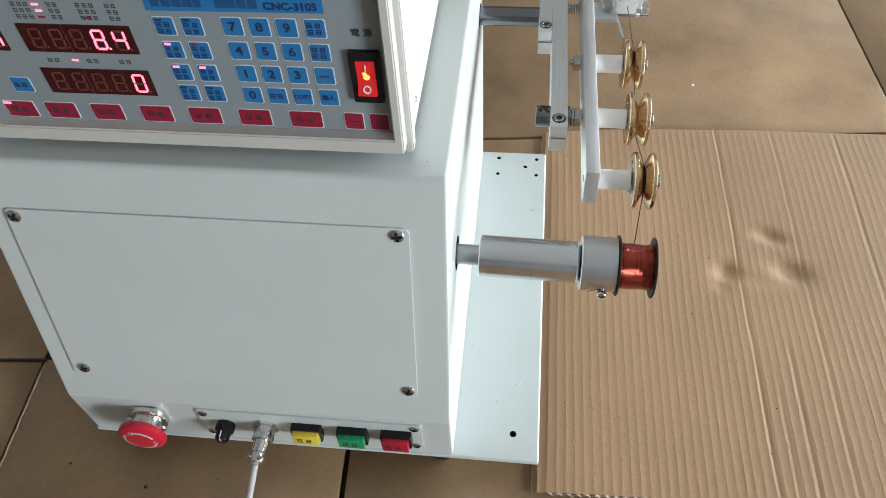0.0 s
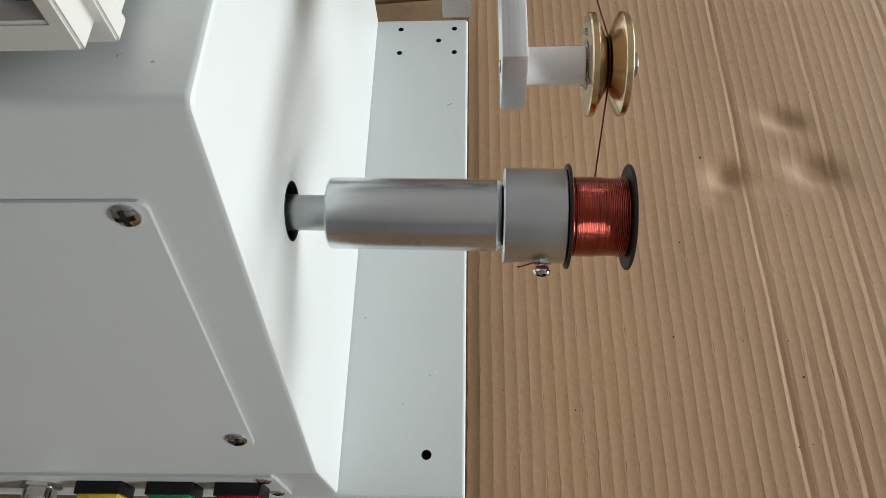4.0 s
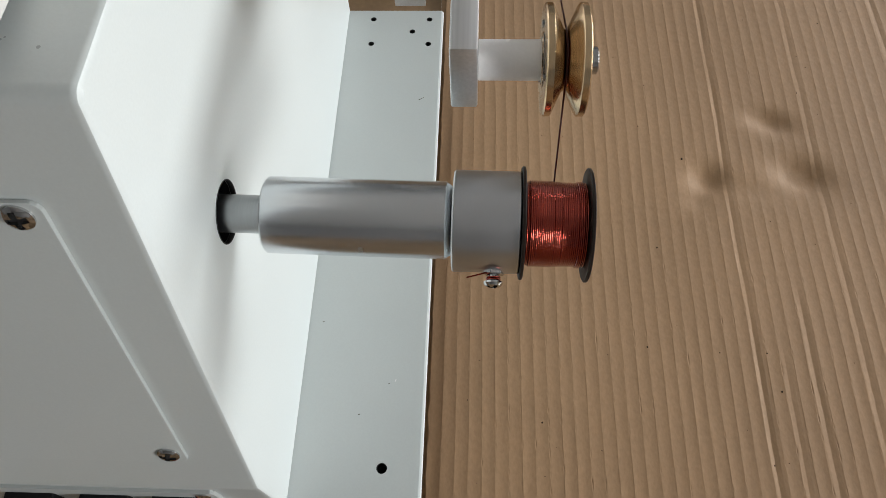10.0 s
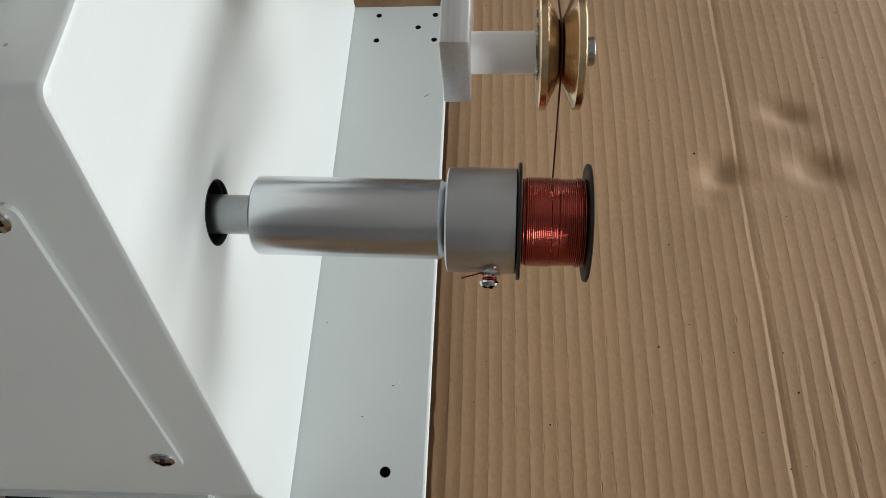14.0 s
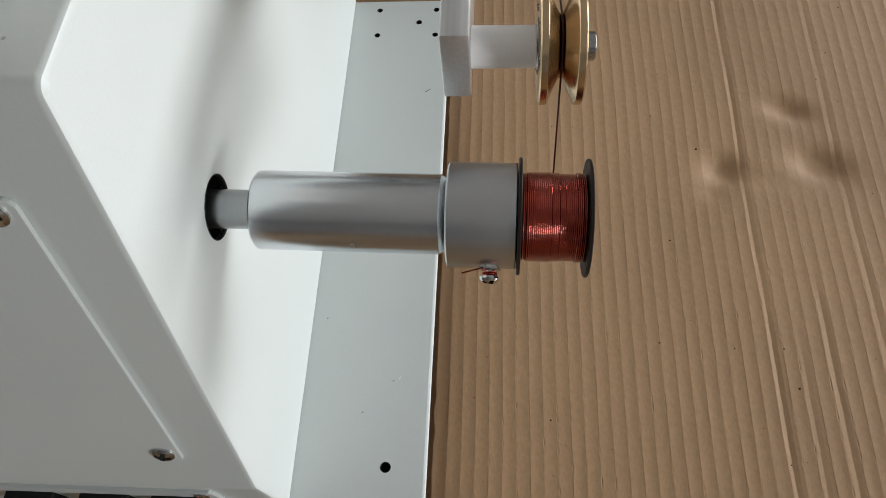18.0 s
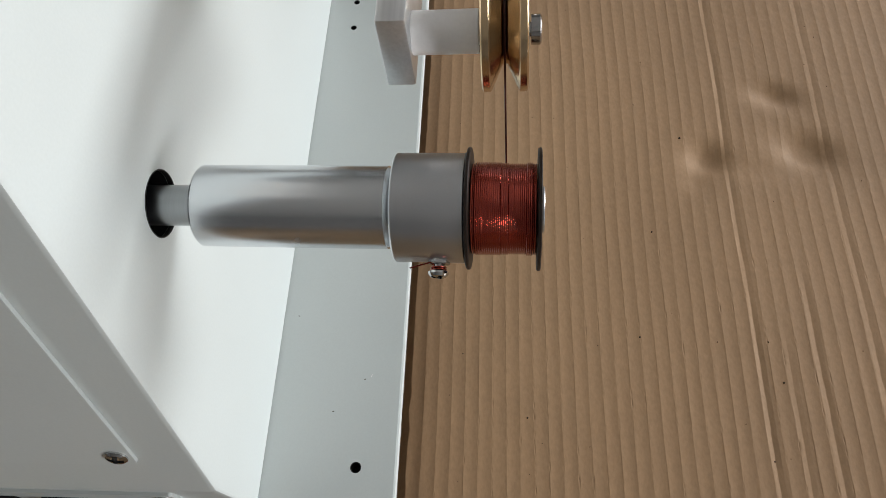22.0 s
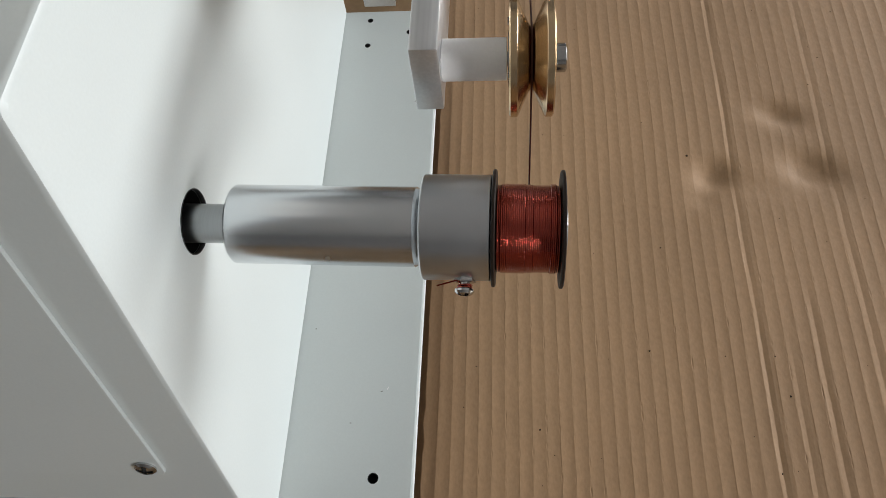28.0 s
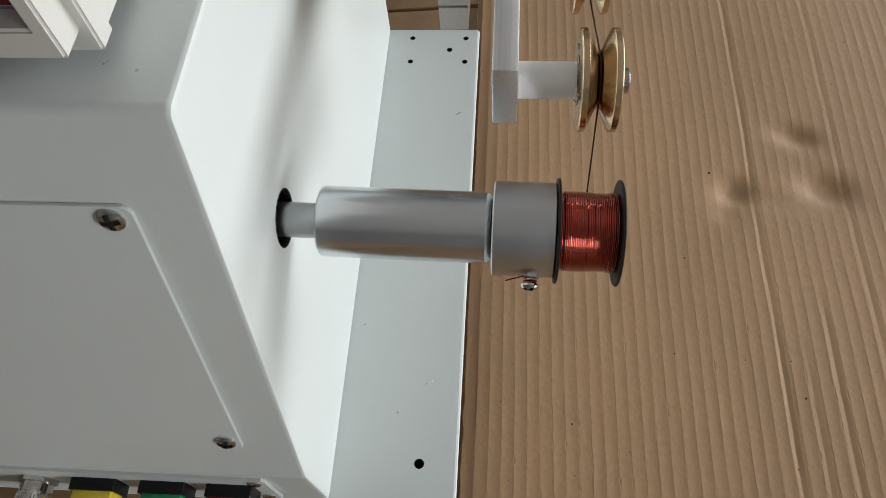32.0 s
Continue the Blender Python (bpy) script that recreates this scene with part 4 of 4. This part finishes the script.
for x in HOLE_X:
    bm = B()
    lathe(bm, [(6.5, 0), (6.5, 2.45), (11.4, 2.45), (11.4, 2.25), (6.9, 2.25), (6.9, 0)], AX + Vector((x, 0, 0)), DRILLED, 20)
    part("tapped_hole", bm, SAWN, spindle, "tapped hole")
    bm = B()
    lathe(bm, [(6.6, 0), (6.6, 2.2), (8.6, 2.2), (9.0, 1.9), (9.0, 1.3), (8.2, 1.1), (8.2, 0)], AX + Vector((x, 0, 0)), DRILLED, 18)
    part("set_screw", bm, SHAFT, spindle, "grey socket set screw")
# near-black disc paints the shaded gap between sleeve and collar
bm = B()
rod(bm, AX + Vector((87, 0, 0)), AX + Vector((89.5, 0, 0)), 12.2, 0, 48)
part("gap_shade", bm, DARK, spindle)


def build_collar():
    """A blasted aluminium collar with a milled flat."""
    bm = B()
    R, seg = 19.5, 144
    xs = [88.3, 88.3, 88.9, 92.7, 94.0, 100, 106.2, 107.2, 112.4, 113.0, 113.4, 113.4]
    rs = [9, R - 0.6, R, R, R, R, R, R, R, R, R - 0.4, 9]
    mid, half = TURN + radians(15), radians(38)
    rings = []
    for x, r in zip(xs, rs):
        ring = []
        for k in range(seg):
            a = 2 * math.pi * k / seg
            rr = r
            d = (a - mid + math.pi) % (2 * math.pi) - math.pi
            if 93.5 <= x <= 106.5 and abs(d) < half:
                rr = R * math.cos(half) / math.cos(d)
            ring.append(bm.verts.new(AX + Vector((x, rr * math.sin(a), rr * math.cos(a)))))
        rings.append(ring)
    for p, q in zip(rings, rings[1:]):
        for k in range(seg):
            bm.faces.new((p[k], p[(k + 1) % seg], q[(k + 1) % seg], q[k]))
    return part("clamp_collar", bm, FROSTED, spindle, "matt aluminium collar with a milled flat")


build_collar()
SD = Vector((0, math.sin(TURN + radians(60)), math.cos(TURN + radians(60))))
SC = AX + Vector((104.2, 0, 0))
bm = B()
rod(bm, SC + SD * 18, SC + SD * 23.2, 2.0, 0, 18)
rod(bm, SC + SD * 17.6, SC + SD * 20.6, 3.9, 0.3, 6)
part("screw_post", bm, CHROME, spindle)
pan_screw("start_wire_screw", SC + SD * 23.2, SD, 3.6, spindle, 2.2, 0.3)
bm = B()
a, u, w = frame_of(SD)
tube(bm, [SC + SD * (21.3 + 0.06 * k) + (u * math.cos(k * 0.5) + w * math.sin(k * 0.5)) * 2.6 for k in range(30)] + [SC + SD * 20.3 + u * -3 + Vector((-5, 0, 0)), SC + SD * 20.6 + Vector((-10, -2, 1))], 0.33, 6)
part("tied_wire_end", bm, COPPER, spindle, "end of the copper wire wound round the screw")

# ---- bobbin ----
bobbin = thing("bobbin", AX + Vector((127, 0, 0)), "dark brown flanged bobbin wound with red enamelled copper wire", "bobbin")
for x0, x1 in ((113.6, 115.0), (138.0, 139.4)):
    bm = B()
    lathe(bm, [(x0, 9), (x0, 21.2), (x0 + 0.3, 21.6), (x1 - 0.3, 21.6), (x1, 21.2), (x1, 9)], AX, (1, 0, 0), 80)
    part("flange", bm, FLANGE, bobbin, "thin dark brown flange")
bm = B()
lathe(bm, [(113.6, 9.0), (113.6, 11.2), (139.4, 11.2), (139.4, 8.0)], AX, (1, 0, 0), 60)
part("core", bm, BAKELITE, bobbin, "black bobbin core")
bm = B()
turns, x0, x1 = 33, 115.3, 137.7
step = (x1 - x0) / turns
rows = [(x0, 11.0)]
for k in range(turns):
    lvl = 15.85 + (0.42 if 1 < k < 15 or 27 < k < 31 else 0.0) + (0.2 if 15 <= k < 19 else 0) + 0.05 * noise.noise(Vector((k * 0.7, 0, 0)))
    for j in range(6):
        f = (j + 0.5) / 6
        rows.append((x0 + (k + f) * step, lvl + 0.30 * math.sqrt(max(0, 1 - (2 * f - 1) ** 2)) - 0.15))
rows.append((x1, 11.0))
lathe(bm, rows, AX, (1, 0, 0), 88)
part("winding", bm, COPPER, bobbin, "close-wound red enamelled copper layers", smooth=80)
bm = B()
rod(bm, AX + Vector((113, 0, 0)), AX + Vector((140.6, 0, 0)), 8.2, 0.4, 32)
part("arbor_pin", bm, SHAFT, spindle)
# the whole shaft points a little towards the front
spindle.rotation_euler.z = bobbin.rotation_euler.z = YAW
bobbin.location.y += 0.127 * math.tan(YAW)

# ---- wire guide ----
W = 127.2
GY = (123.5, 187.8, 254.0)
GZ = 205.0
guide = thing("wire_guide", (W - 36, 250, 192), "aluminium wire guide arm carrying brass pulleys on white spacers", "wire guide")
bm = B()
box(bm, (W - 40.2, 114.2, 189.8), (W - 30.4, 400, 220.2), 0.8, 2)
bar = part("pulley_bar", bm, BRUSHED, guide, "brushed flat aluminium bar")


def bolt(p, axis, r, high, parent, seg=6, mat=None):
    bm = B()
    lathe(bm, [(0, 0), (0, r), (high - 0.5, r), (high, r * 0.86), (high, 0)], p, axis, seg)
    return part("bolt_head" if seg == 6 else "bolt_end", bm, mat or CHROME, parent)


for k, y in enumerate(GY):
    c = Vector((W, y, GZ))
    bm = B()
    lathe(bm, [(-7.5, 0), (-7.5, 19.1), (-7.0, 19.7), (-4.9, 19.7), (-4.4, 19.2), (-0.9, 11.4), (0, 10.6), (0.9, 11.4), (4.4, 19.2), (4.9, 19.7), (7.0, 19.7), (7.5, 19.1), (7.5, 0)], c, (1, 0, 0), 72)
    pulley = part("pulley", bm, BRASS, guide, "V-grooved turned brass pulley", smooth=25)
    for s in (-1, 1):
        bm = B()
        lathe(bm, [(7.4 * s, 9.5), (7.8 * s, 9.5), (7.8 * s, 8.6), (7.4 * s, 8.4)], c, (1, 0, 0), 40)
        part("bearing_ring", bm, CHROME, pulley)
    for t in range(3):
        bm = B()
        a = radians(40 + 120 * t)
        lathe(bm, [(0, 1.4), (0.5, 1.3), (0.5, 0.6), (0.2, 0)], c + Vector((-7.5, 12.5 * math.cos(a), 12.5 * math.sin(a))), (-1, 0, 0), 12)
        part("face_screw", bm, CHROME, pulley)
    bm = B()
    rod(bm, (W - 30.4, y, GZ), (W - 8.2, y, GZ), 7.2, 0.3, 36)
    part("nylon_spacer", bm, NYLON, guide, "white nylon spacer")
    bm = B()
    rod(bm, (W - (50 if k else 40.8), y, GZ), (W + 11.4, y, GZ), 2.5, 0.3, 20)
    part("pulley_axle", bm, CHROME, guide)
    bolt((W + 8.5, y, GZ), (1, 0, 0), 4.9, 3.4, guide, 28)
    if not k:
        continue
    bm = B()
    lathe(bm, [(0, 2.4), (0, 6.0), (0.9, 6.0), (0.9, 2.4)], (W - 41, y, GZ), (-1, 0, 0), 28)
    part("washer", bm, CHROME, guide)
    bolt((W - 41.9, y, GZ), (-1, 0, 0), 7.0, 5.0, guide)

# clamp arm and its cross rod
bm = B()
rod(bm, (W - 75.5, GY[1] + 1, 204), (W - 49.4, GY[1] + 1, 204), 8.0, 0.4, 36)
part("cross_rod", bm, ROD_STEEL, guide, "dull steel cross rod with a scarred end")
bm = B()
lathe(bm, [(0, 0), (0, 6.4), (0.6, 7.2), (6.6, 7.2), (7.2, 6.4), (7.2, 0)], (W - 49.2, GY[1] + 1, 204), (1, 0, 0), 6)
part("hex_nut", bm, CHROME, guide, "bright hexagon nut")
for dx, dy, w in ((3, -2, 1.8), (6, 1, 2.6), (8.5, -3, 1.6), (5, 4, 1.4), (9, 2.5, 2.0), (3.5, 2, 1.2), (7, -1.5, 1.8)):
    bm = B()
    z = 204 + math.sqrt(64 - dy * dy)
    lathe(bm, [(-0.6, w), (0.02, w * 0.9), (0.05, 0)], (W - 75 + dx, GY[1] + 1 + dy, z), (0, dy / 8, 1), 7)
    part("scar", bm, SPECK, guide)


def clamp_arm(name, x0, x1, y0, y1, z0, z1, label):
    """A square arm whose split end is drawn together by a cap screw."""
    bm = B()
    zs = (z0 + z1) / 2
    pts = [(y0, z0), (y1, z0), (y1, z1), (y0 + 2.0, z1), (y0, z1 - 1.5), (y0, zs + 0.6), (y0 + 18, zs + 0.6), (y0 + 18, zs - 0.6), (y0, zs - 0.6)]
    a = [bm.verts.new((x0, y, z)) for y, z in pts]
    b = [bm.verts.new((x1, y, z)) for y, z in pts]
    n = len(pts)
    for k in range(n):
        bm.faces.new((a[k], a[(k + 1) % n], b[(k + 1) % n], b[k]))
    bm.faces.new(a), bm.faces.new(b)
    arm = part(name, bm, BRUSHED, guide, label)
    c = Vector(((x0 + x1) / 2, y0 + 7.5, z1))
    # raised near-black ring painted as the shaded recess round the screw
    bm = B()
    lathe(bm, [(0.05, 5.2), (0.3, 5.1), (0.3, 4.5), (-0.2, 4.4)], c, (0, 0, 1), 28)
    part("screw_shade_ring", bm, DARK, arm)
    bm = B()
    lathe(bm, [(0.1, 4.3), (0.9, 4.0), (0.9, 2.4), (0.2, 2.2), (0.2, 0)], c, (0, 0, 1), 28)
    part("cap_screw", bm, CHROME, arm)
    # near-black hexagon painted as the shade inside the socket
    bm = B()
    lathe(bm, [(0.25, 2.2), (0.3, 0)], c, (0, 0, 1), 6)
    part("socket_shade", bm, DARK, arm)
    return arm


clamp_arm("clamp_arm", W - 64.4, W - 52.0, 168.0, 400, 188.0, 214.0, "square aluminium arm with a split clamp end")
clamp_arm("rod_clamp", W - 75.6, W - 64.7, 285.0, 400, 190.0, 214.0, "short aluminium clamp gripping the traverse rod")
bm = B()
rod(bm, (-13, 320.5, 202.5), (W - 68, 320.5, 202.5), 8.2, 0.3, 40)
part("traverse_rod", bm, ROD_STEEL, guide, "dark ground steel traverse rod")
# felt wire tensioner of clear blocks
tens = part("tensioner_block", box(B(), (W - 12.5, 333, 196), (W + 12.5, 346, 213), 1.2, 2), ACRYLIC, guide, "clear acrylic tensioner block")
part("felt_pad", box(B(), (W - 9.0, 336, 198), (W + 8.0, 344, 210.5), 0.8, 2), NYLON, tens, "white felt pad inside the clear block")
part("tensioner_plate", box(B(), (W - 20, 347, 190), (W + 20, 374, 199), 0.8, 2), FROSTED, guide, "dull metal tensioner plate")
part("tensioner_cheek", box(B(), (W - 20, 337, 194), (W - 13.2, 346.5, 206), 0.8, 2), SHAFT, guide)
part("tensioner_cheek", box(B(), (W + 13.2, 336, 194), (W + 20, 346.5, 204), 0.8, 2), ACRYLIC, guide)
part("tensioner_cap", box(B(), (W - 6, 347, 200), (W + 9, 358, 218), 0.6, 2), NYLON, guide)
part("tensioner_bracket", box(B(), (W - 30.4, 324, 196), (W - 7.6, 350, 199.5), 0.4, 2), FROSTED, guide)
bm = B()
lathe(bm, [(0, 2.4), (0, 6.0), (0.9, 6.0), (0.9, 2.4)], (W - 41, 330, 205), (-1, 0, 0), 28)
part("washer", bm, CHROME, guide)
bm = B()
tube(bm, [(W - 51 + 0.02 * k, 330 + 4.2 * math.cos(k * 0.7), 205 + 4.2 * math.sin(k * 0.7)) if k < 2 else (W - 51 + k * 0.16, 330 + 4.2 * math.cos(k * 0.7), 205 + 4.2 * math.sin(k * 0.7)) for k in range(60)], 0.55, 6)
part("tension_spring", bm, CHROME, guide)
bm = B()
rod(bm, (W - 11, 312, 212), (W - 8, 272, 218), 0.9, 0.2, 10)
part("guide_pin", bm, SHAFT, guide)

# the wire: tensioner, over, under and over the pulleys, down to the bobbin
wire = thing("copper_wire", (W, 150, 200), "thin taut copper wire running over the pulleys to the bobbin", "wire")


def tangent_path(circles, x):
    """A belt line round circles (y, z, r, side); side +1 keeps the circle on the line's right."""
    pts = []
    for (y0, z0, r0, s0), (y1, z1, r1, s1) in zip(circles, circles[1:]):
        d = Vector((y1 - y0, z1 - z0))
        D, base = d.length, math.atan2(d.y, d.x)
        off = math.asin(max(-1, min(1, (s0 * r0 - s1 * r1) / D)))
        nrm = Vector((-math.sin(base - off), math.cos(base - off)))
        pts.append(Vector((y0, z0)) + nrm * (s0 * r0))
        pts.append(Vector((y1, z1)) + nrm * (s1 * r1))
    out = [pts[0]]
    for k in range(1, len(circles) - 1):
        y, z, r, s = circles[k]
        c = Vector((y, z))
        p, q = pts[2 * k - 1], pts[2 * k]
        a0, a1 = math.atan2(p.y - c.y, p.x - c.x), math.atan2(q.y - c.y, q.x - c.x)
        d = (a1 - a0 + math.pi) % (2 * math.pi) - math.pi
        out += [c + Vector((math.cos(a0 + d * i / 14), math.sin(a0 + d * i / 14))) * r for i in range(15)]
    out.append(pts[-1])
    return [(x, p.x, p.y) for p in out]


line = tangent_path([(332, 207, 0.1, -1), (GY[2], GZ, 11.2, -1), (GY[1], GZ, 11.2, 1), (GY[0], GZ, 11.2, -1), (AX.y, AX.z, 16.0, 1)], W)
bm = B()
tube(bm, line, 0.36, 8)
part("strand", bm, WIRE, wire)

# ---- tiled floor ----
floor = tagged(room_box("floor", (-3.2, -4.4, -0.06), (3.8, 4.4, -0.0085), GROUT, "dark grouted bed of a brown tiled floor"), category="floor")
TX, TY = (-402.0, -94.0, 214.0, 510.0), (-196.0, 112.0, 417.0, 725.0)
GAP = 4.5


def tile_piece(bm, x0, x1, y0, y1):
    side = 1.2 if y0 > 400 else GAP / 2
    one = B()
    sunk = 5.0 if x1 < -400 else 0.0
    box(one, (x0 + side, y0 + GAP / 2, -42.5), (x1 - side - sunk / 2, y1 - GAP / 2, -32.5 - sunk), 1.0, 2)
    for v in one.verts:
        v.co = Vector((v.co.x - v.co.y * 0.055, v.co.y + v.co.x * 0.075, v.co.z))
    if bm is None:
        return part("tile", one, TILE, floor)
    lump = bpy.data.meshes.new("lump")
    one.to_mesh(lump)
    one.free()
    bm.from_mesh(lump)
    bpy.data.meshes.remove(lump)


xs = [TX[0] - 308 * k for k in range(10, 0, -1)] + list(TX) + [TX[-1] + 308 * k for k in range(1, 11)]
ys = [TY[0] - 308 * k for k in range(14, 0, -1)] + list(TY) + [TY[-1] + 308 * k for k in range(1, 13)]
far_tiles = B()
for y0, y1 in zip(ys, ys[1:]):
    row = [x for x in xs if y0 < 417 or abs(x - 214) > 1]
    for x0, x1 in zip(row, row[1:]):
        near = -1950 < x0 < 1750 and -1950 < y0 < 1750
        tile_piece(None if near else far_tiles, x0, x1, y0, y1)
tagged(part("far_tiles", far_tiles, TILE, floor, "brown tiles of the outer floor"), kind="stuff")

# crumbly mortar along the stepped joint
bm = B()
rng = random.Random(5)
for k in range(230):
    y = -180 + 1.25 * k
    x = -402 + GAP / 2 - 0.6 + 1.1 * noise.noise(Vector((y * 0.12, 2, 0)))
    r = rng.uniform(0.8, 1.9) * (0.8 + 0.6 * noise.noise(Vector((y * 0.05, 7, 0))))
    lathe(bm, [(-4.5, r), (-0.1, r * 0.9), (0.5, r * 0.5), (0.6, 0)], (x - y * 0.055, y + x * 0.075, -32.7), (rng.uniform(-0.4, 0.4), rng.uniform(-0.4, 0.4), 1), 6)
tagged(part("mortar_crumbs", bm, DIRT, floor, "pale crumbly mortar along a joint", smooth=5), kind="stuff")

# grit and chips lying on the tiles
bm = B()
rng = random.Random(11)
spots = [(-263.1, -35.8, 1.8), (-337.9, -20.7, 1.3)]
spots += [(rng.uniform(-420, 60), rng.uniform(-130, 60), rng.uniform(0.25, 0.7)) for k in range(60)]
spots += [(rng.uniform(20, 520), rng.uniform(455, 700), rng.uniform(0.3, 0.7)) for k in range(25)]
for x, y, r in spots:
    lathe(bm, [(-0.3, r), (r * 0.5, r * 0.8), (r * 0.8, 0)], (x, y, -32.5), (rng.uniform(-0.3, 0.3), rng.uniform(-0.3, 0.3), 1), 6)
tagged(part("floor_grit", bm, SPECK, None, "tiny dark grit scattered on the brown tiles", smooth=5), category="grit", kind="stuff")
bm = B()
lathe(bm, [(-0.3, 1.9), (0.9, 1.5), (1.4, 0)], (252.9, 531.7, -32.5), (0.1, -0.2, 1), 7)
tagged(part("crumb", bm, NYLON, None, "small white plastic crumb lying on the tiles", smooth=5), category="crumb")
